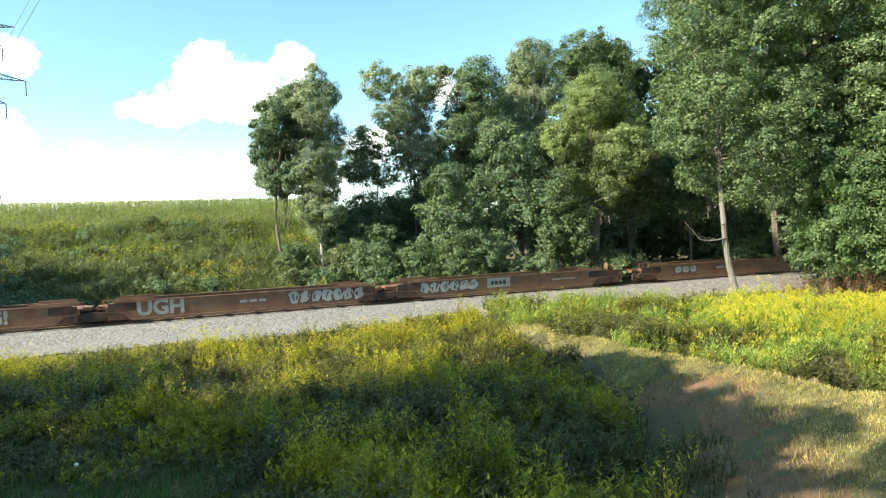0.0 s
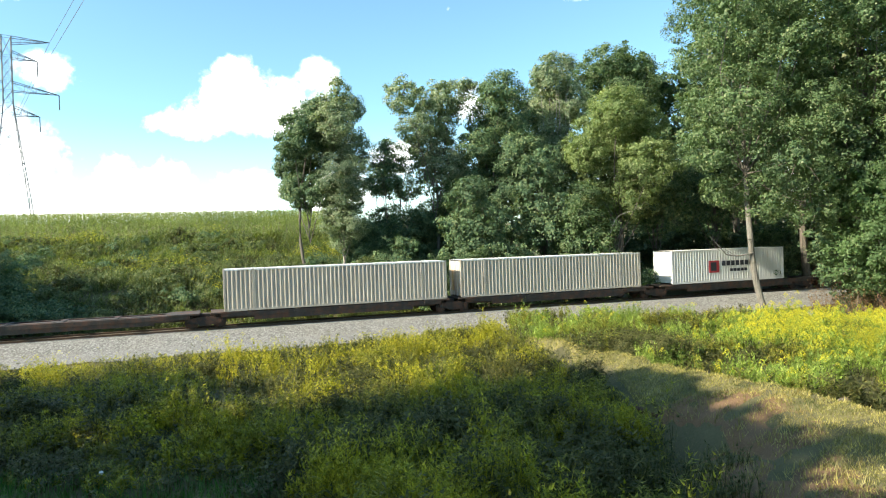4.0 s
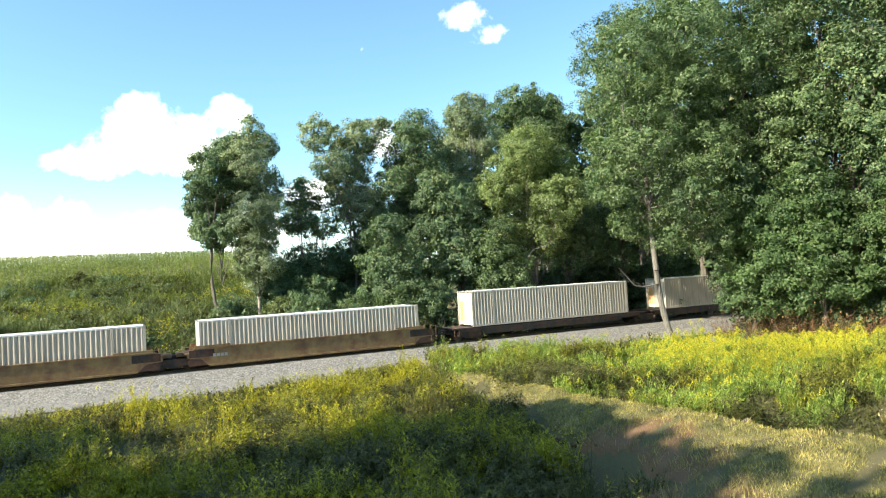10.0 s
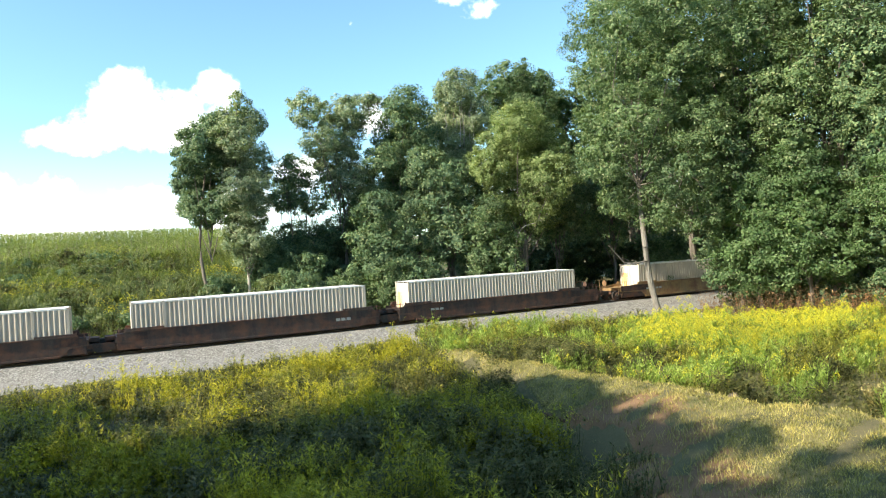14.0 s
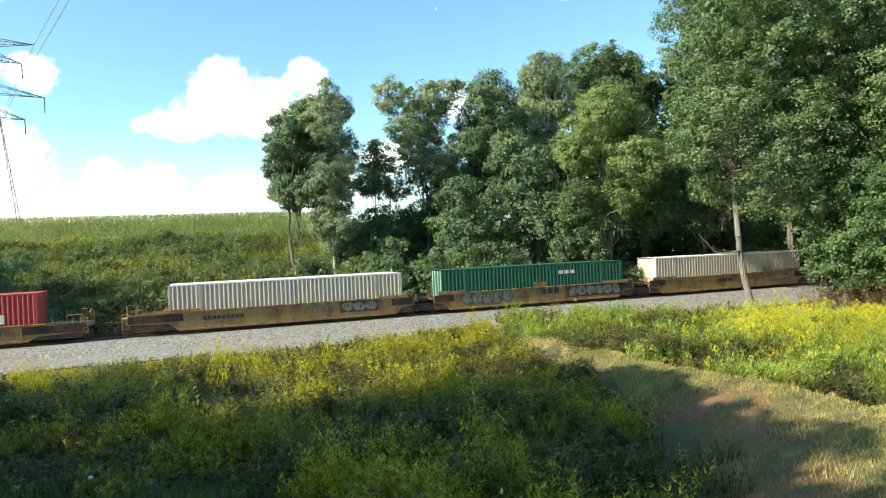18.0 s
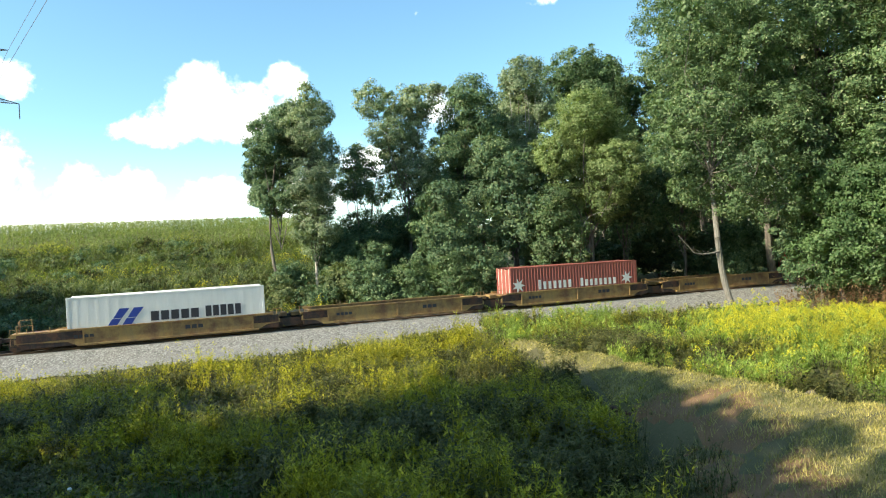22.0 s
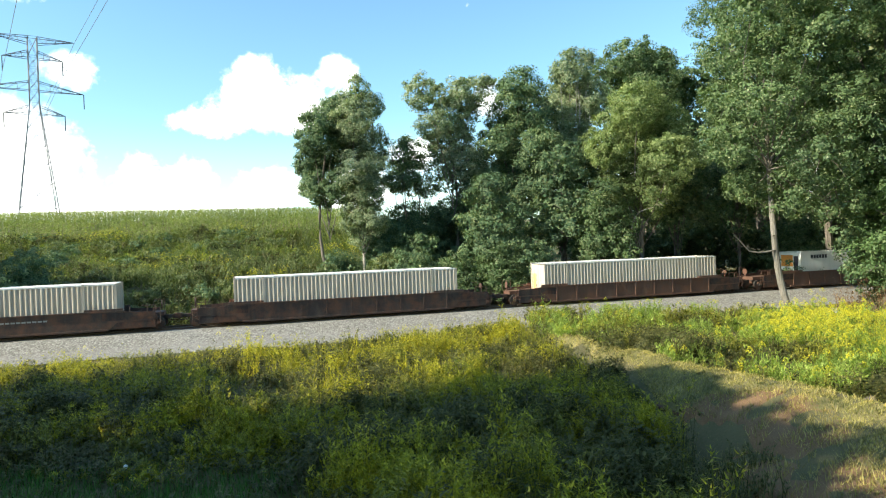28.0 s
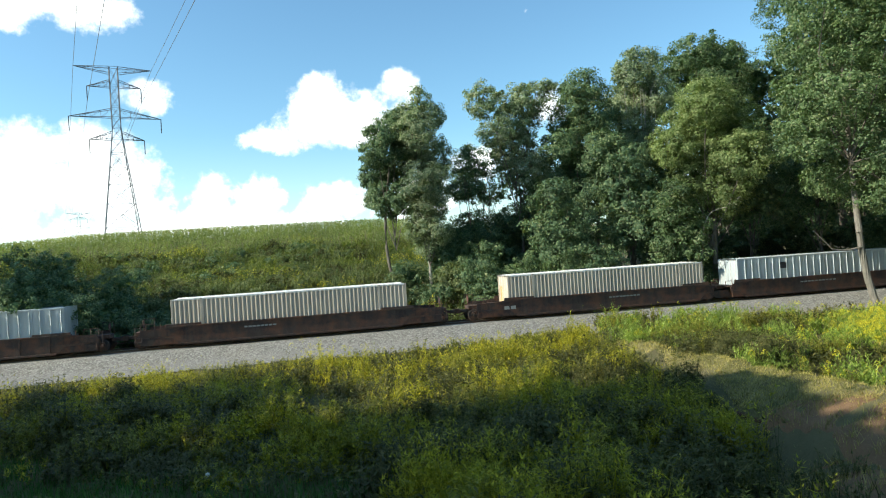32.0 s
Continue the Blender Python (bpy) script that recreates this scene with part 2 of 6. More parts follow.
t.links.new(ramp(t, n1, [(0.3, (0.22, 0.20, 0.17)), (0.7, (0.48, 0.45, 0.40))]), p.inputs["Base Color"])
p.inputs["Roughness"].default_value = 0.9
bump(t, p, n1, 0.8, 0.05)
M["rock"] = m
M["tie"] = paint("creosoted_tie", (0.07, 0.055, 0.045), amount=0.4, rough=0.9)
M["pipe"] = paint("rust_brown_tube", (0.07, 0.035, 0.025), amount=0.4, rust=0.4, rough=0.8)


# ---- building helpers ----
def mesh_object(name, verts, faces, mat, parent=None, label="", smooth=False):
    """One mesh object from arrays: verts (n, 3), faces (m, 3 or 4)."""
    verts, faces = np.asarray(verts, np.float32), np.asarray(faces, np.int32)
    me = bpy.data.meshes.new(name)
    k = faces.shape[1]
    me.vertices.add(len(verts))
    me.vertices.foreach_set("co", verts.ravel())
    me.loops.add(faces.size)
    me.loops.foreach_set("vertex_index", faces.ravel())
    me.polygons.add(len(faces))
    me.polygons.foreach_set("loop_start", np.arange(0, faces.size, k, dtype=np.int32))
    if smooth:
        me.polygons.foreach_set("use_smooth", np.ones(len(faces), bool))
    me.update(calc_edges=True)
    me.materials.append(mat)
    ob = new(name, me)
    ob.parent = parent
    if label:
        tagged(ob, label)
    return ob


def part(name, bm, mat, parent=None, label=""):
    me = bpy.data.meshes.new(name)
    bm.to_mesh(me)
    bm.free()
    me.materials.append(mat)
    ob = new(name, me)
    ob.parent = parent
    if label:
        tagged(ob, label)
    return ob


def box(bm, x0, x1, y0, y1, z0, z1, bevel=0.0):
    r = bmesh.ops.create_cube(bm, size=1.0, matrix=Matrix.Translation(((x0 + x1) / 2, (y0 + y1) / 2, (z0 + z1) / 2)) @ Matrix.Diagonal((x1 - x0, y1 - y0, z1 - z0, 1)))
    if bevel:
        es = list({e for v in r["verts"] for e in v.link_edges})
        bmesh.ops.bevel(bm, geom=es, offset=bevel, segments=1, affect="EDGES")
    return bm


def boxes(*specs, bevel=0.0):
    bm = bmesh.new()
    for s in specs:
        box(bm, *s, bevel=bevel)
    return bm


def rod(bm, a, b, r0, r1=None, seg=8):
    a, b = Vector(a), Vector(b)
    d = b - a
    m = Matrix.Translation((a + b) / 2) @ d.to_track_quat("Z", "Y").to_matrix().to_4x4()
    bmesh.ops.create_cone(bm, cap_ends=True, segments=seg, radius1=r0, radius2=r0 if r1 is None else r1, depth=d.length, matrix=m)
    return bm


def empty(name, label, category, group="", kind=""):
    ob = new(name)
    return tagged(ob, label, category, group, kind)


# ---- the lie of the land ----
RAIL_AZ = 20.486                        # the line's heading, degrees left of the x axis
DX, DY = math.cos(radians(RAIL_AZ)), math.sin(radians(RAIL_AZ))
NX, NY = -DY, DX
MID = 49.19                             # distance of the line's middle from the camera


def on_line(s, off=0.0):
    return (DX * s + NX * (MID + off), DY * s + NY * (MID + off))


def smooth(a, b, x):
    k = np.clip((x - a) / (b - a), 0, 1)
    return k * k * (3 - 2 * k)


BANK_Y = np.array([-40, 8, 14, 16, 18.7, 20.4, 24, 27.8, 31.8, 37.8, 40.0])
BANK_NEAR = np.array([4.0, 4.5, 4.9, 5.2, 5.8, 6.2, 6.0, 5.5, 4.7, 3.2, 2.3])
BANK_FAR = np.array([25.0, 20.0, 17.0, 15.0, 13.0, 12.0, 10.3, 8.3, 6.4, 3.7, 2.6])



def bumps(x, y, scale, seed=0.0):
    return np.sin(x * scale + seed) * np.cos(y * scale * 1.27 + seed * 2.1) * 0.6 + np.sin((x * 0.73 - y) * scale * 2.17 + seed * 3.3) * 0.4


def land(x, y):
    """Height of the ground."""
    x, y = np.asarray(x, float), np.asarray(y, float)
    s, o = x * DX + y * DY, x * NX + y * NY - MID
    a = np.abs(o)
    z = np.full(x.shape, -0.85) + 0.08 * bumps(x, y, 0.55) * smooth(8.5, 11, a)
    z = z + (0.63) * (1 - smooth(1.45, 3.7, a))                                # ballast bed
    hill = 3.1 * smooth(4.5, 18, o) + 8.0 * smooth(12, 74, o) + 3.2 * smooth(55, 170, o)
    wood = smooth(14, 34, s)
    hill = hill * (1 - 0.55 * wood * (1 - smooth(60, 140, o)))
    left = smooth(-30, -55, s)
    hill = hill * (1 - 0.08 * left)
    z = z + hill
    near, far = np.interp(y, BANK_Y, BANK_NEAR), np.interp(y, BANK_Y, BANK_FAR)
    w = np.maximum(far - near, 0.3)
    k = (x - near) / w
    lift = np.where(k < 1, smooth(-0.08, 0.85, k), 1 - smooth(1.0, 1.25, k)) * (1 - smooth(36, 41, y)) * smooth(-14, 4, y)
    z = z + lift * (0.76 + 0.09 * bumps(x, y, 1.5, 1.0) + 0.05 * bumps(x, y, 3.7, 2.0))
    edge = np.interp(y, [18.0, 20.6, 25.3], [0.27, 0.20, 0.07])
    z = z - 0.42 * smooth(-0.25, 0.0, k) * (1 - smooth(edge, edge + 0.035, k)) * smooth(17.0, 19.5, y) * (1 - smooth(25.0, 26.5, y))
    ditch = np.exp(-((k + 0.02) / 0.16) ** 2) * (1 - smooth(24, 30, y)) * smooth(6, 12, y)
    z = z - ditch * 0.35
    return z


def is_mown(x, y):
    near, far = np.interp(y, BANK_Y, BANK_NEAR), np.interp(y, BANK_Y, BANK_FAR)
    wob = 0.35 * bumps(x, y, 1.3, 2.0)
    return (x > near + wob) & (x < far + wob * 0.6) & (y < 39)


def offset(x, y):
    return x * NX + y * NY - MID


def along(x, y):
    return x * DX + y * DY


def grid_patch(name, xs, ys, mat, lift=0.0, keep=None, to_xy=None, label=""):
    X, Y = np.meshgrid(xs, ys)
    if to_xy:
        X, Y = to_xy(X, Y)
    Z = land(X, Y) + lift
    n, mm = X.shape
    idx = np.arange(n * mm).reshape(n, mm)
    f = np.stack([idx[:-1, :-1], idx[:-1, 1:], idx[1:, 1:], idx[1:, :-1]], -1).reshape(-1, 4)
    if keep is not None:
        cx, cy = X.ravel()[f].mean(1), Y.ravel()[f].mean(1)
        f = f[keep(cx, cy)]
    used = np.unique(f)
    back = np.zeros(n * mm, int)
    back[used] = np.arange(len(used))
    v = np.stack([X.ravel(), Y.ravel(), Z.ravel()], 1)[used]
    ob = mesh_object(name, v, back[f], mat, smooth=True)
    return tagged(ob, label, name, kind="structure")


def spaced(lo, fine_lo, fine_hi, hi, fine, coarse):
    return np.unique(np.concatenate([np.arange(fine_lo, fine_hi + 1e-6, fine), np.linspace(lo, fine_lo, coarse), np.linspace(fine_hi, hi, coarse)]))


gx, gy = spaced(-2500, -90, 110, 2500, 1.25, 22), spaced(-1200, -8, 150, 3000, 1.25, 22)
grid_patch("ground", gx, gy, M["soil"], label="weedy earth with thatch and a rising field bank behind the line")
sx = np.unique(np.concatenate([np.linspace(-900, -60, 40), np.arange(-60, 100, 0.5), np.linspace(100, 900, 40)]))
oy = np.concatenate([np.linspace(-8.6, -4, 14), np.arange(-3.9, 4.61, 0.2)])
track_xy = lambda S, O: (DX * S + NX * (MID + O), DY * S + NY * (MID + O))
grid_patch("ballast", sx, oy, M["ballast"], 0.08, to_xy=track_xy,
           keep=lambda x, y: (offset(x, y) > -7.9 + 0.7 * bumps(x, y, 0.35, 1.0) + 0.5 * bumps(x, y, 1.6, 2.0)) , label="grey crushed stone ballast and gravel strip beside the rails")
bank_ob = grid_patch("mown_bank", np.arange(0, 30, 0.25), np.arange(7, 41, 0.25), M["turf"], 0.006, keep=lambda x, y: is_mown(x, y) | is_mown(x + 0.9, y), label="mown dry grass on a low bank with a bare dirt foot")


def bareness(x, y):
    near = np.interp(y, BANK_Y, BANK_NEAR)
    return np.exp(-((x - near - 1.7) / 2.1) ** 2) * (1 - smooth(22.0, 25.0, y)) * smooth(8, 11, y)


co = np.zeros(len(bank_ob.data.vertices) * 3, np.float32)
bank_ob.data.vertices.foreach_get("co", co)
co = co.reshape(-1, 3)
bank_ob.data.attributes.new("bare", "FLOAT", "POINT").data.foreach_set("value", bareness(co[:, 0], co[:, 1]).astype(np.float32))



# ---- track ----
def rail(off):
    prof = [(-0.07, -0.17), (0.07, -0.17), (0.07, -0.15), (0.012, -0.13), (0.012, -0.05), (0.036, -0.04), (0.036, 0.0), (-0.036, 0.0), (-0.036, -0.04), (-0.012, -0.05), (-0.012, -0.13), (-0.07, -0.15)]
    v, f = [], []
    ss = (-900, 900)
    for s in ss:
        for o, z in prof:
            x, y = on_line(s, off + o)
            v.append((x, y, z))
    k = len(prof)
    for i in range(k):
        f.append((i, (i + 1) % k, k + (i + 1) % k, k + i))
    ob = mesh_object("rail", v, f, M["rail"])
    return tagged(ob, "rusty steel rail with a worn bright head on ties", "rail", "rails", "structure")


rail(-0.755)
rail(0.755)
tie = boxes((-0.12, 0.12, -1.3, 1.3, -0.32, -0.165), bevel=0.01)
tie_mesh = bpy.data.meshes.new("tie")
tie.to_mesh(tie_mesh)
tie.free()
tie_mesh.materials.append(M["tie"])
ties = empty("ties", "row of dark wooden ties set in ballast", "ties", kind="structure")
for i in range(230):
    x, y = on_line(-45 + i * 0.53)
    o = new("tie", tie_mesh)
    o.parent = ties
    o.matrix_basis = pose(x, y, 0, 0, 0, RAIL_AZ)

# ---- plants ----
def unit(v):
    return v / (np.linalg.norm(v, axis=-1, keepdims=True) + 1e-9)


def cards(c, n, length, width):
    """Three-cornered leaf blades at c, facing n, turned at random; returns verts and faces."""
    k = len(c)
    a = unit(np.cross(n, unit(rng.normal(size=(k, 3)))))
    b = np.cross(n, a)
    L, W = np.asarray(length).reshape(-1, 1) * 0.5, np.asarray(width).reshape(-1, 1) * 0.5
    droop = n * L * 0.3
    v = np.stack([c - a * L - droop, c + a * L * 0.55 + b * W, c + a * L * 0.55 - b * W * 0.9 - droop * 0.5], 1).reshape(-1, 3)
    return v, np.arange(3 * k).reshape(-1, 3)


def crown_leaves(lobes, clusters, per, leaf, spread=0.75, core=5.0):
    lobes = np.asarray(lobes, float)
    area = (lobes[:, 3] * lobes[:, 4] + lobes[:, 3] * lobes[:, 5]) ** 0.9
    pick = rng.choice(len(lobes), clusters, p=area / area.sum())
    u = unit(rng.normal(size=(clusters, 3)) + (0, 0, 0.15))
    rad = 0.66 + 0.36 * rng.random((clusters, 1)) ** 0.6 + np.where(rng.random((clusters, 1)) < 0.16, 0.28 * rng.random((clusters, 1)), 0.0)
    cc = lobes[pick, :3] + u * lobes[pick, 3:] * rad
    sz = spread * (0.55 + 0.8 * rng.random((clusters, 1)))
    v = unit(rng.normal(size=(clusters, per, 3)) + u[:, None] * 0.7 + np.array((0, 0, 0.25)))
    pos = cc[:, None] + v * sz[:, None] * (0.45 + 0.6 * rng.random((clusters, per, 1))) * np.array((1, 1, 0.72))
    nrm = unit(v * 0.7 + u[:, None] * 0.4 + np.array((0, 0, 0.45)) + rng.normal(size=v.shape) * 0.45)
    k = clusters * per
    ln = leaf * 0.72 * (0.6 + 0.8 * rng.random(k))
    v1, f1 = cards(pos.reshape(-1, 3), nrm.reshape(-1, 3), ln, ln * (0.62 + 0.3 * rng.random(k)))
    kc = int(clusters * core)
    pick = rng.choice(len(lobes), kc, p=area / area.sum())
    u = unit(rng.normal(size=(kc, 3)))
    cc = lobes[pick, :3] + u * lobes[pick, 3:] * (0.05 + 0.6 * rng.random((kc, 1)))
    ln = leaf * 1.6 * (0.7 + 0.6 * rng.random(kc))
    v2, f2 = cards(cc, unit(u + rng.normal(size=u.shape) * 0.5), ln, ln * 0.7)
    return np.concatenate([v1, v2]), np.concatenate([f1, f2 + len(v1)])


def limb(bm, a, b, r0, r1, sag=0.0, seg=7, steps=4):
    """A bent, tapered branch from a to b."""
    a, b = np.array(a, float), np.array(b, float)
    mid = rng.normal(size=3) * np.linalg.norm(b - a) * 0.05
    pts = [a + (b - a) * k + mid * math.sin(math.pi * k) + np.array((0, 0, sag)) * math.sin(math.pi * k) for k in np.linspace(0, 1, steps + 1)]
    rad = np.linspace(r0, r1, steps + 1)
    prev = None
    for i, q in enumerate(pts):
        d = pts[min(i + 1, steps)] - pts[max(i - 1, 0)]
        quat = Vector(d).to_track_quat("Z", "Y").to_matrix()
        ring = [bm.verts.new(Vector(q) + quat @ Vector((math.cos(x) * rad[i], math.sin(x) * rad[i], 0))) for x in np.linspace(0, 2 * math.pi, seg, endpoint=False)]
        if prev:
            for j in range(seg):
                bm.faces.new((prev[j], prev[(j + 1) % seg], ring[(j + 1) % seg], ring[j]))
        prev = ring
    return bm


def polar(az, d):
    """A place by its bearing from the camera, degrees to the right of ahead, and its distance."""
    az = az * 0.988
    return d * math.sin(radians(az)), d * math.cos(radians(az))


def tree(x, y, top, width, low, label, mat="leaf", clusters=260, per=70, leaf=0.32, lobes=9, bark="bark", lean=(0, 0), trunk=0.28, name="tree", lobe=0.33, group="", bare=0, spread=0.72, limb_k=0.26, squat=0.0, kink=None, masses=None, core=9.0, dead=0):
    """A trunk with limbs to each mass of foliage, and a crown of many small leaves in uneven clumps. Heights are absolute.
    masses: the crown's own clumps as (across, height, radius); their depth is spread over the crown."""
    z0 = float(land(x, y)) - 0.15
    t = empty(name, label, "tree", group)
    t.location = (x, y, z0)
    h, c0 = top - z0, low - z0
    ls = []
    mid, half = (h + c0) / 2, (h - c0) / 2
    if masses:
        d = math.hypot(x, y)
        for i, (across, zz, rr) in enumerate(masses):
            back = width * (-0.32, 0.22, 0.02, -0.14, 0.34)[i % 5] * (0.6 + 0.5 * rng.random())
            ls.append((across * y / d + back * x / d, -across * x / d + back * y / d, zz - z0, rr * 1.08, rr * 1.25, rr * (0.92 + 0.25 * rng.random())))
    for i in range(0 if masses else lobes):
        k = (i + 0.5) / lobes
        rr = width * lobe * (0.7 + 0.5 * rng.random())
        zz = c0 + rr * 0.6 + (h - c0 - rr * 1.3) * k
        prof = math.sqrt(max(0.12, 1 - abs((zz - mid - half * squat) / (half * 1.12)) ** 2.4))
        rr *= 0.6 + 0.4 * prof
        ang = i * 2.4 + rng.random() * 0.9
        r = max(0.0, width * 0.5 * prof - rr * 0.85) * (0.75 + 0.35 * rng.random())
        ls.append((lean[0] * k + math.cos(ang) * r, lean[1] * k + math.sin(ang) * r, zz, rr, rr, rr * (0.75 + 0.3 * rng.random())))
    if not masses:
        tr_ = width * lobe * 0.7
        ls.append((lean[0], lean[1], h - tr_ * 0.85, tr_, tr_, tr_ * 0.9))
        ls.append((lean[0] * 0.5, lean[1] * 0.5, mid, width * 0.26, width * 0.26, half * 0.62))
    bm = bmesh.new()
    if kink:
        limb(bm, (-kink[0], 0, 0), (0, 0, kink[1]), trunk, trunk * 0.8, steps=5, seg=10)
        limb(bm, (0, 0, kink[1] - 0.05), (lean[0] * 0.6, lean[1] * 0.6, c0 + (h - c0) * 0.55), trunk * 0.8, trunk * 0.35, steps=7, seg=10)
    else:
        limb(bm, (0, 0, 0), (lean[0] * 0.6, lean[1] * 0.6, c0 + (h - c0) * 0.55), trunk, trunk * 0.35, steps=7)
    part("trunk", bm, M[bark], t)
    for l in ls:
        bm = bmesh.new()
        f = min(0.9, max(0.25, (l[2] - 1.5) / h * 0.75))
        if kink:
            f = max(f, 0.6)
        st = (lean[0] * 0.6 * f, lean[1] * 0.6 * f, (c0 + (h - c0) * 0.55) * f)
        limb(bm, st, l[:3], trunk * limb_k, 0.025, steps=3, seg=5)
        for _ in range(4 + bare):
            e = np.array(l[:3]) + unit(rng.normal(size=3)) * np.array(l[3:]) * (0.95 if not bare else 1.1)
            limb(bm, l[:3], e, 0.04, 0.010, steps=2, seg=4)
        part("limb", bm, M["bark"], t)
    v, f = crown_leaves(ls, int(clusters * 1.0), int(per * 1.25), leaf, spread, 1.5 if bare else core)
    mesh_object("crown", v, f, M[mat], t)
    for _ in range(dead):
        bm = bmesh.new()
        a = np.array((rng.uniform(-1.2, 1.2), rng.uniform(-2.4, -1.6), h * rng.uniform(0.62, 0.70)))
        b = a + np.array((rng.uniform(-0.5, 0.5), rng.uniform(-0.4, 0.2), h * rng.uniform(0.14, 0.24)))
        limb(bm, a, b, 0.045, 0.015, steps=4, seg=5)
        for k in (0.45, 0.65, 0.8):
            limb(bm, a + (b - a) * k, a + (b - a) * (k + 0.22) + rng.normal(size=3) * 0.25, 0.02, 0.008, steps=2, seg=4)
        part("dead_branch", bm, M["pale_bark"], t, "bare pale dead branch standing out of the leaves")
    return t


def bush(x, y, h, w, label, mat="leaf_dark", clusters=90, per=60, leaf=0.26, name="bush", deep=None, group=""):
    z0 = float(land(x, y))
    t = empty(name, label, "bush", group)
    t.location = (x, y, z0)
    d = deep or w
    ls = [(rng.uniform(-.3, .3) * w, rng.uniform(-.3, .3) * d, h * rng.uniform(0.25, 0.72), w * rng.uniform(.2, .34), d * rng.uniform(.2, .34), h * rng.uniform(.2, .3)) for _ in range(7)]
    ls.append((0, 0, h * 0.4, w * 0.36, d * 0.36, h * 0.38))
    for l in ls[::2]:
        bm = bmesh.new()
        limb(bm, (l[0] * 0.2, l[1] * 0.2, -0.1), l[:3], 0.05, 0.015, steps=3, seg=5)
        part("stem", bm, M["bark"], t)
    v, f = crown_leaves(ls, clusters, int(per * 1.1), leaf * 0.85, 0.5, 6.0)
    v[:, 2] = np.maximum(v[:, 2], -0.05 + 0.1 * rng.random(len(v)))
    mesh_object("foliage", v, f, M[mat], t)
    return t


def scatter(n, x0, x1, y0, y1, keep):
    x, y = rng.uniform(x0, x1, n), rng.uniform(y0, y1, n)
    k = keep(x, y)
    return x[k], y[k]


def weeds(name, x, y, height, leaves, leaf, mat, label, flowers=None, flower_label="", plume=0.16, bushy=1.0, heads=6, clump=1.0, slim=0.30, tall=None, rise=0.35, even=0.6):
    """Upright weeds: a stem with leaves all the way up, some with a plume of flowers at the tip."""
    n = len(x)
    z = land(x, y)
    lean = rng.normal(size=(n, 2)) * 0.10
    h = height * (0.9 - 0.5 * even + even * rng.random(n)) * (1 + clump * (0.25 * bumps(x, y, 0.8, 1.7) + 0.36 * bumps(x, y, 2.1, 0.4) + 0.26 * bumps(x, y, 4.3, 1.4)))
    if tall is not None:
        h = h * tall
    f = rng.random((n, leaves)) ** 0.8
    ang = rng.random((n, leaves)) * 2 * math.pi
    out = leaf * (0.35 + 0.5 * rng.random((n, leaves))) * bushy
    px = x[:, None] + lean[:, :1] * h[:, None] * f ** 2 * 2 + np.cos(ang) * out
    py = y[:, None] + lean[:, 1:] * h[:, None] * f ** 2 * 2 + np.sin(ang) * out
    pz = z[:, None] + h[:, None] * (0.06 + 0.94 * f)
    c = np.stack([px, py, pz], -1).reshape(-1, 3)
    d = unit(np.stack([np.cos(ang), np.sin(ang), rise + 0.5 * rng.normal(size=ang.shape)], -1)).reshape(-1, 3)
    side = unit(np.cross(d, (0, 0, 1.0)))
    L = leaf * (0.6 + 0.8 * rng.random(len(c)))[:, None] * 0.5
    W = L * slim
    v = np.stack([c - d * L + side * W, c + d * L * 1.1 - np.array((0, 0, 1)) * L * 0.35, c - d * L * 0.8 - side * W], 1).reshape(-1, 3)
    st0 = np.stack([x, y, z - 0.02], 1)
    st1 = np.stack([x + lean[:, 0] * h * 2, y + lean[:, 1] * h * 2, z + h], 1)
    w = np.array((0.012, 0.0, 0.0)) * (1 if leaf < 0.25 else 2)
    sv = np.stack([st0 - w, st0 + w, st1], 1).reshape(-1, 3)
    v = np.concatenate([v, sv])
    ob = mesh_object(name, v, np.arange(len(v)).reshape(-1, 3), M[mat])
    tagged(ob, label, "weeds", kind="stuff")
    if flowers is not None and flowers.any():
        k = np.nonzero(flowers)[0]
        m = heads
        up = rng.random((len(k), m))
        a = rng.random((len(k), m)) * 2 * math.pi
        sp = plume * (0.2 + 0.9 * (1 - up))
        c = np.stack([st1[k, 0][:, None] + np.cos(a) * sp, st1[k, 1][:, None] + np.sin(a) * sp, st1[k, 2][:, None] - plume * 0.6 + up * plume * 1.6], -1).reshape(-1, 3)
        nn = unit(rng.normal(size=c.shape) * 0.6 + np.array((0, -0.25, 0.8)))
        ln = plume * (0.22 + 0.26 * rng.random(len(c)))
        v, fc = cards(c, nn, ln, ln * 0.7)
        ob = mesh_object("goldenrod_flowers", v, fc, M["rod"])
        tagged(ob, flower_label or "yellow goldenrod plumes above green weeds", "flowers", kind="stuff")


def blades(name, x, y, height, mat, label, width=0.012, bend=0.5):
    """Single grass blades, bent to one side."""
    n = len(x)
    z = land(x, y)
    a = rng.random(n) * 2 * math.pi
    h = height * (0.5 + 0.9 * rng.random(n))
    b = bend * h * rng.random(n)
    s = np.stack([-np.sin(a), np.cos(a), np.zeros(n)], 1) * width
    p0 = np.stack([x, y, z - 0.01], 1)
    p1 = p0 + np.stack([np.cos(a) * b, np.sin(a) * b, h], 1)
    v = np.stack([p0 - s, p0 + s, p1], 1).reshape(-1, 3)
    ob = mesh_object(name, v, np.arange(3 * n).reshape(-1, 3), M[mat])
    return tagged(ob, label, "grass", kind="stuff")


# Trees behind the line: az and distance from the camera, absolute heights.
def tree_at(az, d, *a, **k):
    x, y = polar(az, d)
    return tree(x, y, *a, **k)


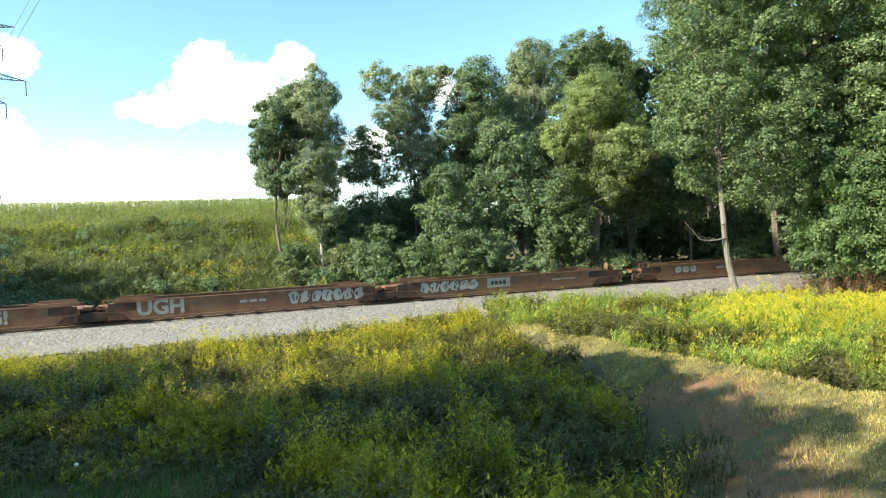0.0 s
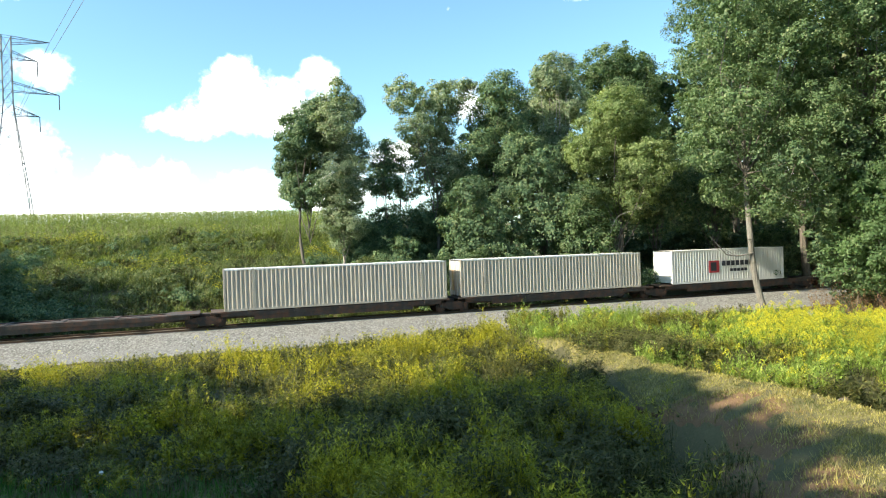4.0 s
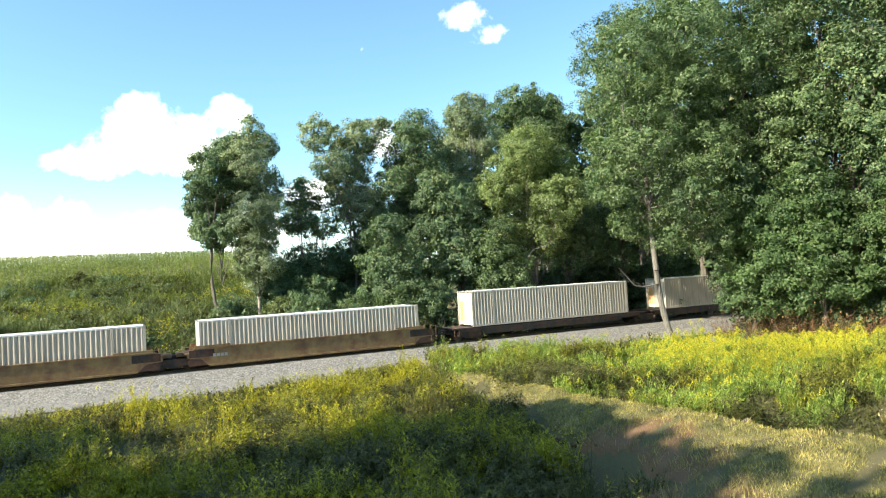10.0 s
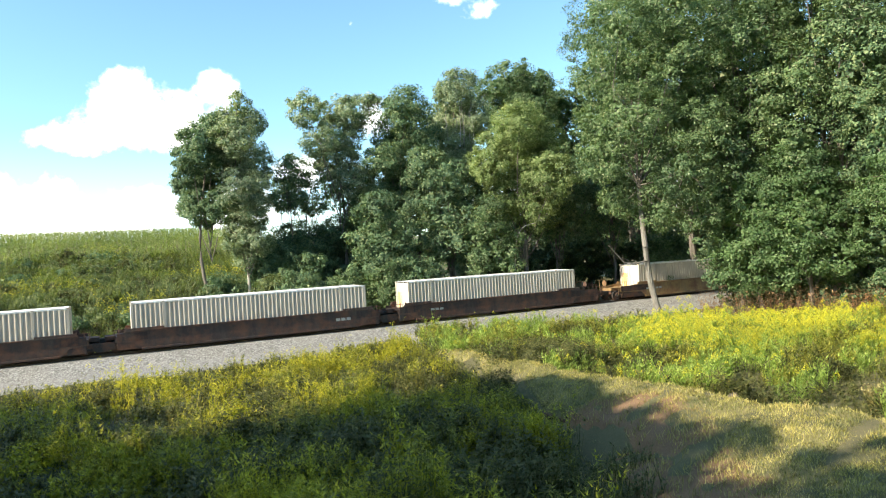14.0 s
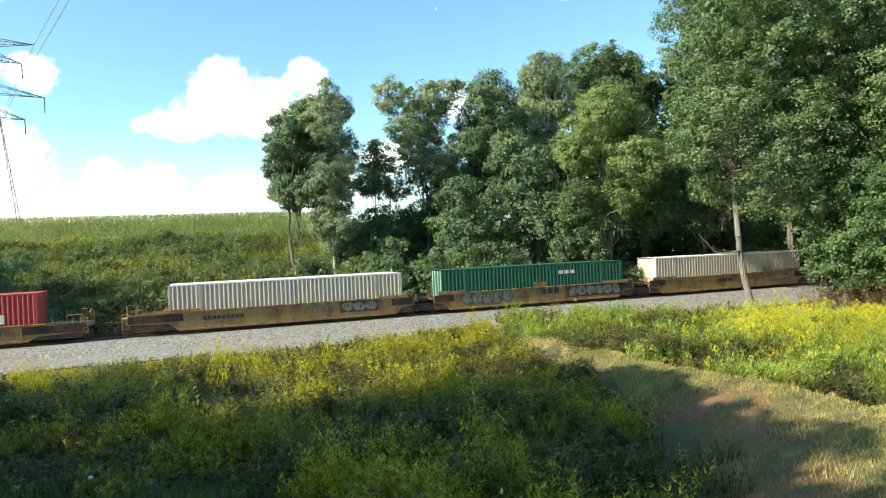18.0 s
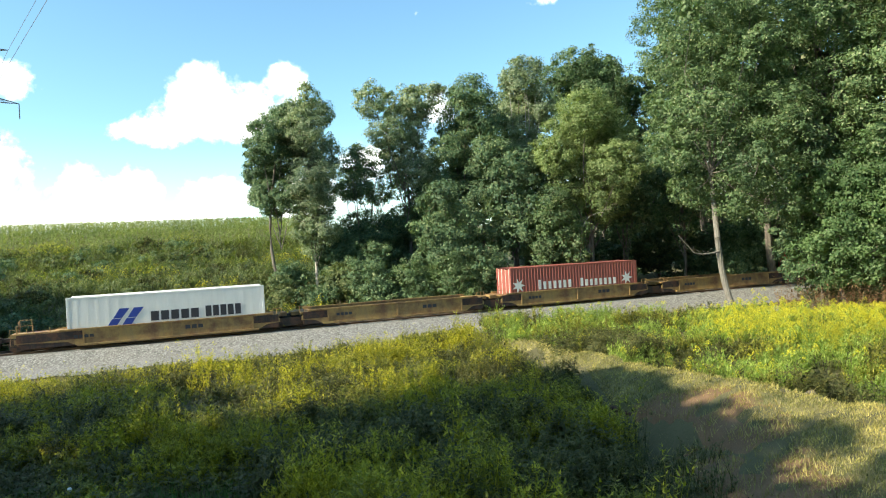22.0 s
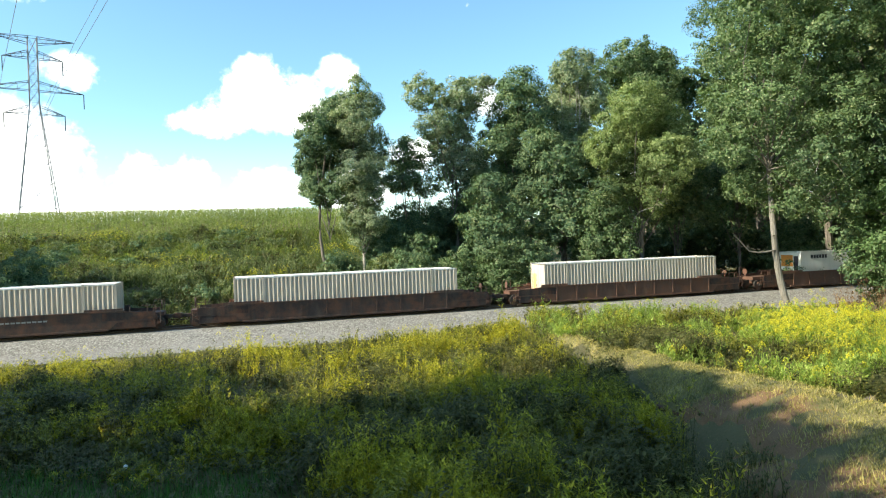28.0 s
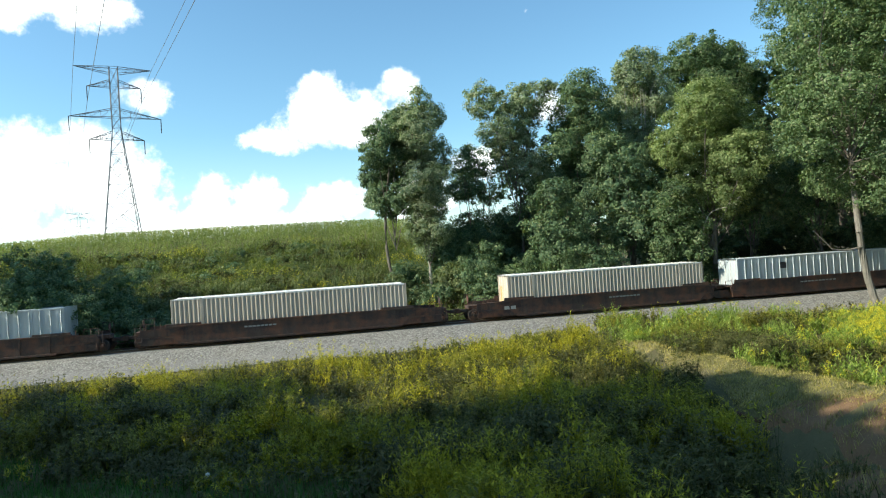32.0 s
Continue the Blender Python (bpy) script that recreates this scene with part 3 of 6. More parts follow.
tree_at(-13.37, 64, 19.5, 7.0, 9.0, "tall broadleaf tree with a dark clumped crown beside the field", "leaf_dark", clusters=520, per=95, leaf=0.25, trunk=0.2, spread=0.66, core=5.0,
        masses=[(-0.8, 15.5, 1.75), (-1.5, 13.1, 1.3), (-0.5, 10.6, 1.4), (0.9, 17.2, 1.7), (0.6, 13.4, 1.3), (1.4, 10.6, 1.4), (-1.5, 11.0, 0.9), (1.6, 15.4, 1.2)])
tree_at(-10.52, 62.0, 20.3, 5.2, 6.5, "slender grey-green tree with drooping feathery crown", "leaf_willow", clusters=600, per=95, leaf=0.22, trunk=0.15, bark="pale_bark", spread=0.66, core=5.0,
        masses=[(-0.2, 19.3, 0.9), (-1.0, 17.9, 1.3), (0.8, 18.0, 1.15), (-0.3, 16.2, 1.9), (0.6, 14.3, 1.8), (-0.1, 11.7, 1.9), (0.0, 9.4, 1.6), (-0.6, 7.9, 1.3), (0.8, 7.3, 1.2), (0.9, 12.6, 1.3), (0.6, 10.5, 1.4), (0.2, 6.0, 1.1)])
tree_at(-2.72, 66, 20.8, 6.5, 11.0, "thin-crowned flat-topped tree with sky showing through", "leaf_willow", clusters=420, per=80, leaf=0.26, trunk=0.2, bare=5, spread=0.66,
        masses=[(-2.7, 19.6, 1.3), (-0.6, 19.7, 1.2), (1.7, 19.6, 1.5), (3.6, 20.2, 0.7), (0.9, 17.6, 1.8), (-1.5, 16.6, 1.5), (0.1, 15.2, 1.8), (1.3, 13.0, 1.7)])
tree_at(-5.0, 68, 15.4, 5.0, 9.0, "small dark tree with an open crown and bare twigs", "leaf_dark", clusters=150, per=70, leaf=0.26, trunk=0.12, bare=6, spread=0.65,
        masses=[(-2.0, 14.8, 0.8), (-2.6, 12.9, 1.0), (-0.9, 13.4, 0.9), (0.6, 14.6, 1.3), (1.4, 12.0, 1.2), (-1.6, 11.0, 0.9), (0.2, 10.6, 1.0)])
tree_at(-6.9, 66, 14.8, 3.0, 9.0, "thin young tree with bare grey twigs", "leaf_dark", clusters=90, per=60, leaf=0.24, trunk=0.08, bare=6, spread=0.6,
        masses=[(-0.3, 13.3, 0.9), (-0.8, 11.2, 0.9), (0.3, 14.6, 0.6), (0.7, 11.3, 0.8)])
for az, d, top, w in ((-8.9, 64, 7.6, 4.5), (-6.6, 67, 9.0, 5.5), (-3.8, 68, 9.4, 6.0), (-1.0, 69, 10.5, 6.0), (1.4, 66, 10.5, 6.0), (9.8, 66, 14.5, 6.0)):
    tree_at(az, d, top, w, float(land(*polar(az, d))) + 0.3, "low leafy tree filling the wood edge", "leaf_dark", clusters=260, per=75, leaf=0.27, lobes=9, trunk=0.10, lobe=0.36, group="low trees of the wood edge")
tree_at(-1.2, 68, 14.0, 6.0, 7.0, "open tree with grey dead twigs", "leaf", clusters=130, per=60, leaf=0.28, lobes=8, trunk=0.16, bare=6, lobe=0.28)
tree_at(3.07, 67, 21.4, 8.0, 6.5, "dense dark green tree in the wood edge", "leaf_dark", clusters=680, per=90, leaf=0.28, spread=0.8,
        masses=[(0.6, 19.2, 1.95), (-0.9, 17.3, 1.8), (1.9, 16.8, 1.9), (-1.9, 14.8, 1.7), (0.1, 13.9, 2.3), (2.3, 13.2, 2.1), (-0.6, 11.1, 2.3), (-2.9, 11.2, 1.7), (1.6, 9.9, 2.2)])
tree_at(7.88, 70, 24.0, 7.0, 10.0, "tall olive-leaved tree with upright dead branches", "leaf_willow", clusters=560, per=85, leaf=0.27, spread=0.8, dead=7,
        masses=[(0.1, 22.0, 1.8), (-1.2, 19.4, 1.8), (1.5, 18.8, 1.9), (-1.0, 15.8, 2.0), (0.7, 14.5, 2.0), (-0.3, 12.2, 2.0), (0.6, 20.2, 1.3)])
tree_at(13.1, 82, 27.9, 9.0, 14.0, "tall round-headed tree standing above the wood", "leaf", clusters=400, per=85, leaf=0.32, spread=0.85, core=5.0,
        masses=[(-0.7, 25.6, 2.2), (-3.3, 25.0, 2.0), (1.5, 25.0, 1.9), (2.9, 25.0, 1.4), (-1.5, 22.9, 2.7), (1.8, 22.2, 2.4), (-3.6, 22.5, 2.0), (3.8, 21.5, 2.0), (0.0, 19.5, 2.8)])
tree_at(14.2, 84, 27.4, 10.0, 12.0, "tall round-headed tree behind the wood edge", "leaf", clusters=360, per=80, leaf=0.36, lobes=10)
tree_at(12.93, 63, 18.6, 8.4, 7.5, "light green round-crowned tree at the wood edge", "leaf_light", clusters=900, per=85, leaf=0.23, spread=0.7, core=8.0,
        masses=[(0.4, 16.4, 1.95), (-1.7, 15.3, 1.85), (2.4, 14.8, 1.85), (-2.6, 13.0, 1.6), (0.3, 12.9, 2.4), (2.8, 11.5, 2.0), (-1.0, 10.2, 2.0), (1.4, 8.7, 1.9), (-2.2, 9.1, 1.4), (3.0, 8.8, 1.4)])
tree_at(6.6, 63, 14.5, 7.0, 2.5, "dark green understorey tree", "leaf_dark", clusters=260, per=75, leaf=0.30, lobes=9)
tree_at(18.5, 82, 25.0, 11.0, 6.0, "tall tree closing the wood behind the line", "leaf_dark", clusters=360, per=75, leaf=0.38, lobes=10)
tree_at(23.5, 84, 28.0, 12.0, 4.0, "tall dark tree closing the wood behind the line", "leaf_dark", clusters=380, per=75, leaf=0.40, lobes=10)
tree_at(29.0, 90, 30.0, 13.0, 3.0, "tall dark tree deep in the wood", "leaf_dark", clusters=380, per=75, leaf=0.42, lobes=10)
tree_at(0.5, 60, 11.0, 6.0, 1.5, "dark shrubby tree beside the line", "leaf_dark", clusters=230, per=70, leaf=0.28, lobes=8, trunk=0.14)
tree_at(10.2, 61.5, 10.0, 6.0, 1.0, "leafy young tree beside the line", "leaf", clusters=230, per=70, leaf=0.28, lobes=8, trunk=0.12)
tree_at(16.0, 67, 13.0, 7.0, 5.5, "shaded dark tree beside the line", "leaf_dark", clusters=250, per=70, leaf=0.30, lobes=8, trunk=0.15)
tree_at(20.5, 70, 15.0, 8.0, 5.5, "shaded dark tree behind the line", "leaf_dark", clusters=260, per=70, leaf=0.32, lobes=8, trunk=0.16)

# Trees on the near side of the line, at the edge of the goldenrod field.
leaning = tree(20.9, 49.6, 26.0, 9.0, 5.4, "tall tree with a pale leaning trunk and wide crown", "leaf", clusters=900, per=75, leaf=0.24, bark="grey_bark", lean=(-0.4, 0.6), trunk=0.26, limb_k=0.2, kink=(-1.0, 5.8), spread=0.66, core=4.0,
               masses=[(-0.9, 20.9, 2.2), (-2.3, 19.0, 2.0), (1.0, 18.5, 2.4), (3.7, 18.7, 2.1), (-2.8, 15.2, 2.0), (-0.3, 14.4, 2.3), (2.4, 14.5, 2.2), (4.6, 13.9, 2.1), (-2.5, 11.7, 1.8), (0.3, 10.5, 2.1), (3.0, 10.3, 2.1), (-1.8, 8.6, 1.3), (1.3, 7.7, 1.7), (4.0, 7.1, 1.4), (0.6, 23.6, 2.4), (3.2, 22.4, 2.3)])
bm = bmesh.new()
limb(bm, (0.2, 0, 4.8), (-1.9, -0.3, 4.75), 0.07, 0.045, sag=-0.15, steps=5)
limb(bm, (-1.9, -0.3, 4.75), (-3.1, -0.5, 6.1), 0.045, 0.02, sag=-0.2, steps=5)
for i in range(7):
    a = np.array((-0.8 - 0.3 * i, -0.2, 4.8 + 0.12 * max(0, i - 3)))
    limb(bm, a, a + np.array((-0.5, 0, 0.15)) + rng.normal(size=3) * 0.3, 0.018, 0.007, steps=2, seg=4)
part("dead_branch", bm, M["grey_bark"], leaning, "bare dead branch drooping from the trunk")
tree_at(22.5, 79, 36.0, 14.0, 12.0, "very tall broad tree rising out of sight", "leaf_dark", clusters=720, per=85, leaf=0.30, lobes=20, trunk=0.45, lobe=0.22, spread=0.95)
tree_at(30.5, 58, 30.0, 13.0, 7.0, "very tall broad tree at the wood corner", "leaf", clusters=900, per=80, leaf=0.27, lobes=22, trunk=0.45, lobe=0.20, spread=0.85)
tree_at(36.5, 57, 28.0, 12.0, 6.0, "tall tree with fresh green leaves in the wood edge", "leaf", clusters=760, per=80, leaf=0.27, lobes=20, trunk=0.4, lobe=0.20, spread=0.85)
tree_at(42.5, 55, 28.0, 12.0, 5.0, "tall dark tree in the wood edge", "leaf_dark", clusters=640, per=80, leaf=0.28, lobes=18, trunk=0.4, lobe=0.22, spread=0.85)
for az, d, top in ((27.0, 72, 33.0), (33.5, 72, 33.0), (40.0, 69, 32.0), (46.0, 66, 30.0)):
    tree_at(az, d, top, 13.0, 4.0, "tall dark tree standing deeper in the wood", "leaf_dark", clusters=420, per=70, leaf=0.36, lobes=14, trunk=0.4, lobe=0.26, spread=1.0, group="tall trees deeper in the wood")
tree_at(49.0, 52, 26.0, 13.0, 3.0, "tall dark tree at the end of the field", "leaf_dark", clusters=380, per=75, leaf=0.34, lobes=11, trunk=0.4)
tree_at(31.9, 55.5, 10.9, 7.0, 0.6, "leafy young maple with bright green leaves", "leaf_bright", clusters=420, per=80, leaf=0.26, lobes=10, trunk=0.16)
tree_at(35.2, 55.0, 11.6, 7.5, 1.0, "leafy young tree with bright green leaves", "leaf_bright", clusters=420, per=80, leaf=0.26, lobes=10, trunk=0.16)
tree_at(43.8, 50, 11.4, 8.5, 0.2, "spreading young tree with ash-like leaves", "leaf_bright", clusters=460, per=85, leaf=0.24, lobes=10, trunk=0.14)
tree_at(30.2, 57, 13.0, 5.6, 0.2, "dark leafy tree over the track", "leaf_dark", clusters=300, per=75, leaf=0.28, lobes=9, trunk=0.16)
tree_at(39.0, 58, 13.0, 8.0, -0.2, "shaded tree in the wood edge", "leaf_dark", clusters=300, per=75, leaf=0.30, lobes=9, trunk=0.18)

# Trees on the left and behind, out of the picture, placed to shade the foreground.
# The five behind the camera are added only to hold back sky light.
for x, y, h, w, low, core in [(-43.3, 7.3, 15.7, 12.2, 4.2, 9), (-25.0, 9.6, 22.5, 9.2, 2.1, 6), (-22.5, 11.9, 20.5, 5.2, 2.1, 4), (-41.9, 3.3, 27.8, 7.3, 16.3, 9), (-25.5, 14.2, 22.6, 5.2, 16.0, 4), (-23.2, -1.2, 24.8, 10.5, 6.2, 8),
                              (-26.8, 5.9, 24.6, 10.0, 13.5, 9), (-30.0, 10.0, 19.6, 8.5, 5.0, 6), (-40.3, 15.0, 21.2, 13.5, 10.4, 9), (-38.4, 5.2, 28.4, 11.7, 1.9, 9),
                              (-11, -9, 26, 13, 3, 9), (2, -12, 27, 13, 3, 9), (14, -9, 25, 12, 3, 9), (27, -6, 20, 11, 2, 9), (-4, -24, 26, 14, 3, 9), (-77, 40, 24, 12, 2, 9), (-62, 33.5, 26, 10, 3, 9), (-63, 38, 27, 13, 1, 9), (-60, 43.5, 25, 12, 1, 9)]:
    tree(x + 0.8, y - 2.0, h, w, low, "dense broadleaf tree out of view, placed to shade the rough grass", "leaf", clusters=300, per=30, leaf=0.65, lobes=12, lobe=0.30, core=core, group="trees at the foot of the garden")

for az, d, h, w, mt, lb in [(-7.0, 58.5, 4.6, 5.0, "leaf_dark", "dense dark bush on the bank"), (-4.6, 58, 5.4, 4.5, "leaf_dark", "dense dark bush on the bank"), (-2.0, 57.5, 5.8, 5.0, "leaf", "green bush beside the line"),
                            (1.6, 57.5, 6.2, 5.0, "leaf", "round green bush beside the line"), (4.8, 58.5, 6.4, 5.0, "leaf_dark", "dark bush beside the line"), (7.8, 59, 4.6, 4.5, "leaf_dark", "dark bush beside the line"),
                            (-8.6, 60, 4.6, 3.5, "weed_grey", "grey-green shrub on the bank"), (14.4, 62.5, 3.6, 5.0, "leaf_dark", "low dark bush under the wood"), (10.6, 62, 4.2, 4.4, "leaf_dark", "dark bush under the light green tree"),
                            (-37.5, 57, 4.6, 6.0, "leaf_dark", "dark shaded bush at the field corner"), (-40.3, 58, 8.2, 6.5, "leaf_dark", "dark shaded bush at the field corner"), (-44.0, 59, 8.6, 8.0, "leaf_dark", "dark shaded bush at the field corner"),
                            (-35.0, 55.5, 3.4, 5.0, "leaf_dark", "dark shaded bush on the bank"), (-29.8, 56.5, 2.3, 2.2, "weed_grey", "grey-leaved shrub on the bank"),
                            (-39.5, 54.5, 4.6, 5.5, "leaf_dark", "dark shaded bush at the field corner"), (-42.6, 55, 6.4, 6.0, "leaf_dark", "dark shaded bush at the field corner"), (-46.5, 57, 7.5, 7.0, "leaf_dark", "dark shaded bush at the field corner"), (-37.0, 62, 5.6, 6.5, "leaf_dark", "dark shaded bush at the field corner"), (-33.2, 57.5, 2.6, 4.0, "leaf_dark", "low dark bush on the bank"),
                            (-12.4, 63, 4.2, 3.4, "leaf_dark", "dark shrub at the foot of the tall tree"), (-12.8, 59.5, 3.2, 4.0, "weed_grey", "grey-green shrub at the foot of the tall tree"), (-10.4, 59.5, 3.0, 3.6, "leaf_dark", "dark shrub at the foot of the tall tree"), (-8.0, 63, 5.0, 4.0, "leaf", "tall green shrub beside the slender tree")]:
    x, y = polar(az, d)
    bush(x, y, h, w, lb, mt, clusters=int(16 * w * h / 3) + 30)
for x, y, h, w in [(6.6, 33.0, 1.7, 3.2), (8.2, 31.8, 1.8, 3.0), (10.0, 32.6, 1.7, 3.2), (8.6, 34.2, 1.7, 3.0)]:
    bush(x, y, h, w, "low green bramble bush beside the mown bank", "weed_deep", clusters=90, per=70, leaf=0.12)

for az, d, h, w, mt in [(-7.5, 74, 4.5, 6, "leaf_dark"), (-4.5, 76, 4.5, 6, "leaf"), (-1.5, 78, 5, 7, "leaf_dark"), (1.5, 80, 6, 7, "leaf_dark"), (-0.5, 58.5, 4.5, 4.5, "leaf_dark"), (3.2, 60, 5.5, 5, "leaf_dark"),
                       (24.5, 72, 6, 7, "leaf_dark"), (28.0, 76, 6, 8, "leaf_dark"), (-6.0, 60.5, 6.5, 4, "leaf_dark")]:
    x, y = polar(az, d)
    bush(x, y, h, w, "leafy dark undergrowth at the wood edge", mt, clusters=int(5 * w * h) + 20, group="undergrowth of the wood edge")

for i in range(22):
    y = rng.uniform(14.5, 37)
    x = rng.uniform(-0.75 * y, np.interp(y, BANK_Y, BANK_NEAR) - 1.0)
    if offset(x, y) < -9.5 and (y > 20 or x > -3):
        bush(x, y, rng.uniform(0.9, 1.45), rng.uniform(1.0, 2.0), "rank leafy weed clump in the rough grass", ("weed_deep", "weed", "weed_gold", "weed_deep")[i % 4], clusters=34, per=42, leaf=0.13, name="weed_clump", group="weed clumps in the foreground")

for az, d, h, w in [(12, 77, 8, 9), (15.5, 78, 7.5, 9), (19, 78, 8, 9.5), (22.5, 77, 8, 9.5), (26, 76, 8, 9), (29.5, 75, 8, 9), (15, 92, 13, 12), (20.5, 92, 14, 12), (17.5, 104, 15, 14), (10, 90, 11, 10), (-1, 98, 9, 12), (6, 100, 11, 14), (12, 96, 11, 14), (18, 98, 12, 15), (24, 96, 12, 15), (30, 98, 12, 16)]:
    x, y = polar(az, d)
    bush(x, y, h, w, "dense dark thicket deep in the wood", "leaf_dark", clusters=170, per=60, leaf=0.5, name="thicket", group="thickets deep in the wood")
for az, d, h, w in [(30.0, 58, 3.6, 4), (32.5, 58.5, 3.4, 4.5), (34.5, 58, 3.4, 4.5), (37.6, 56.5, 3.2, 4.5), (40.6, 55, 3.4, 4.5), (44.4, 54, 3.2, 4.5), (47.5, 52, 3.4, 4.5), (33, 64, 4, 6), (38, 63, 4, 6), (43, 61, 4, 6)]:
    x, y = polar(az, d)
    bush(x, y, h, w, "dark leafy undergrowth beneath the trees", "leaf_dark", clusters=60, per=60, leaf=0.3, group="undergrowth of the wood corner")

# A dead stem bent over at the wood edge.
x, y = polar(12.2, 60.8)
t = empty("dead_stem", "pale dead stem bent over in an arch at the wood edge", "dead tree")
t.location = (x, y, float(land(x, y)) - 0.1)
bm = bmesh.new()
limb(bm, (0, 0, 0), (0.2, 0, 6.2), 0.055, 0.045, steps=6)
limb(bm, (0.2, 0, 6.18), (1.1, 0, 7.75), 0.045, 0.035, sag=0.3, steps=6)
limb(bm, (1.1, 0, 7.75), (3.0, -0.2, 8.3), 0.035, 0.015, sag=0.1, steps=5)
part("stem", bm, M["pale_bark"], t)
for i in range(8):
    bm = bmesh.new()
    a = np.array((1.5, 0, 7.85)) + np.array((1.2, 0, 0.4)) * rng.random()
    limb(bm, a, a + np.array((0.45, 0, 0.25)) + rng.normal(size=3) * 0.35, 0.02, 0.008, steps=2, seg=4)
    part("twig", bm, M["pale_bark"], t)

# Weeds.
def verge(x, y):
    """Distance out from the gravel's edge; the gravel narrows to the right."""
    return -9.4 - 2.2 * smooth(-8, -24, along(x, y)) + 2.6 * smooth(4, 18, along(x, y)) + 0.5 * bumps(x, y, 0.5, 1.0) - offset(x, y)


line_clear = lambda x, y: verge(x, y) > 0
in_view = lambda x, y: (np.abs(np.arctan2(x, y)) < radians(50))


def front(x, y):
    near = np.interp(y, BANK_Y, BANK_NEAR)
    return (x < near - 0.3 + 0.5 * bumps(x, y, 1.1)) & line_clear(x, y) & in_view(x, y)


def golden(x, y, bias):
    """Blooming in patches."""
    k = bumps(x, y, 0.42, 0.6) * 0.6 + bumps(x, y, 1.05, 2.0) * 0.5
    return rng.random(len(x)) < np.clip(0.04 + (k - 0.35 + bias) * 1.8, 0.03, 0.92) * (0.25 + 0.75 * smooth(-22, -12, x))


lush = lambda x, y: (y < 18.0 - 0.12 * (x + 12) + 1.8 * bumps(x, y, 0.42) + rng.normal(size=x.shape) * 0.9) & (x < -6.0 + 0.5 * (18.5 - y) + 1.5 * bumps(x, y, 0.5, 2.0) + rng.normal(size=x.shape) * 0.9)


def clumped(n, stems, x0, x1, y0, y1, keep, r0=0.45, r1=1.2):
    """Stems gathered in domed clumps; also each stem's share of the full height and its clump's kind from 0 to 1."""
    cx, cy = scatter(n, x0, x1, y0, y1, keep)
    k = len(cx)
    r = rng.uniform(r0, r1, k)
    hh = rng.uniform(0.6, 1.25, k) * (1 + 0.45 * bumps(cx, cy, 0.62, 0.8))
    kd = np.clip(0.5 + 0.50 * bumps(cx, cy, 0.45, 1.9) + 0.14 * rng.normal(size=k), 0, 1)
    a, q = rng.random((k, stems)) * 2 * math.pi, np.sqrt(rng.random((k, stems)))
    x, y = (cx[:, None] + np.cos(a) * q * r[:, None]).ravel(), (cy[:, None] + np.sin(a) * q * r[:, None]).ravel()
    h = (hh[:, None] * (1 - 0.68 * q * q)).ravel()
    ok = keep(x, y)
    return x[ok], y[ok], h[ok], np.repeat(kd, stems)[ok]


def weed_patch(n, stems, x0, x1, y0, y1, keep, bias, height, leaves, edge=None):
    x, y, h, kd = clumped(n, stems, x0, x1, y0, y1, keep)
    if edge:
        h = h * edge(x, y)
    rod_k, deep = kd > 0.60, kd < 0.42
    rest = ~rod_k & ~deep
    weeds("weeds", x[rod_k], y[rod_k], height * 1.05, leaves, 0.15, "weed_gold", "clumps of yellow-green goldenrod in the rough ground", golden(x, y, bias)[rod_k], plume=0.12, heads=32, clump=0.2, slim=0.30, tall=h[rod_k], rise=0.9)
    weeds("weeds", x[deep], y[deep], height, leaves, 0.15, "weed_deep", "clumps of dark green leafy weeds in the rough ground", clump=0.25, slim=0.42, tall=h[deep])
    weeds("weeds", x[rest], y[rest], height * 0.95, leaves, 0.14, "weed", "clumps of tall green weeds in the rough ground", golden(x, y, bias - 0.25)[rest], plume=0.11, heads=22, clump=0.2, slim=0.32, tall=h[rest], rise=0.6)


def from_lush(x, y):
    return 0.35 + 0.65 * smooth(-1.0, 2.5, np.maximum(y - 18.5, (x + 6.5 - 0.35 * (18.5 - y)) * 0.9))


x, y = scatter(9000, -34, 7, 9, 25, lambda x, y: front(x, y) & ~lush(x, y))
weeds("weeds", x, y, 0.55, 18, 0.15, "weed_deep", "low dark green weeds filling the rough ground", slim=0.36)
x, y = scatter(900, -24, 2, 8, 20, lambda x, y: lush(x, y) & in_view(x, y))
weeds("weeds", x, y, 0.5, 16, 0.13, "weed_deep", "scattered low weeds in the uncut grass", slim=0.3, rise=0.8)
x, y = scatter(9000, -40, 7, 25, 46, front)
weeds("weeds", x, y, 0.5, 14, 0.16, "weed_deep", "low green weeds filling the rough ground beside the gravel", slim=0.36)
weed_patch(620, 44, -32, 7, 9, 25, lambda x, y: front(x, y) & ~lush(x, y), 0.0, 1.5, 24, from_lush)
weed_patch(720, 38, -40, 7, 25, 46, front, 0.22, 1.3, 19, lambda x, y: 0.35 + 0.65 * smooth(0, 4.0, verge(x, y)))
x, y = scatter(2600, -40, 4, 24, 46, lambda x, y: front(x, y) & (verge(x, y) > 1.0) & (verge(x, y) < 5.5))
weeds("weeds", x, y, 0.95, 14, 0.16, "weed_gold", "band of blooming goldenrod beside the gravel", rng.random(len(x)) < np.clip(0.35 + bumps(x, y, 0.8, 3.0), 0.05, 0.85) * (0.15 + 0.85 * smooth(-16, -9, x)), plume=0.13, heads=26, tall=0.5 + 0.5 * smooth(0, 3.5, verge(x, y)), rise=0.8)
x, y = scatter(60000, -24, 2, 8, 22.5, lambda x, y: lush(x, y) & in_view(x, y))
blades("lush_grass", x, y, 0.32, "lush", "uncut dark green grass in the shade", 0.012, 0.8)
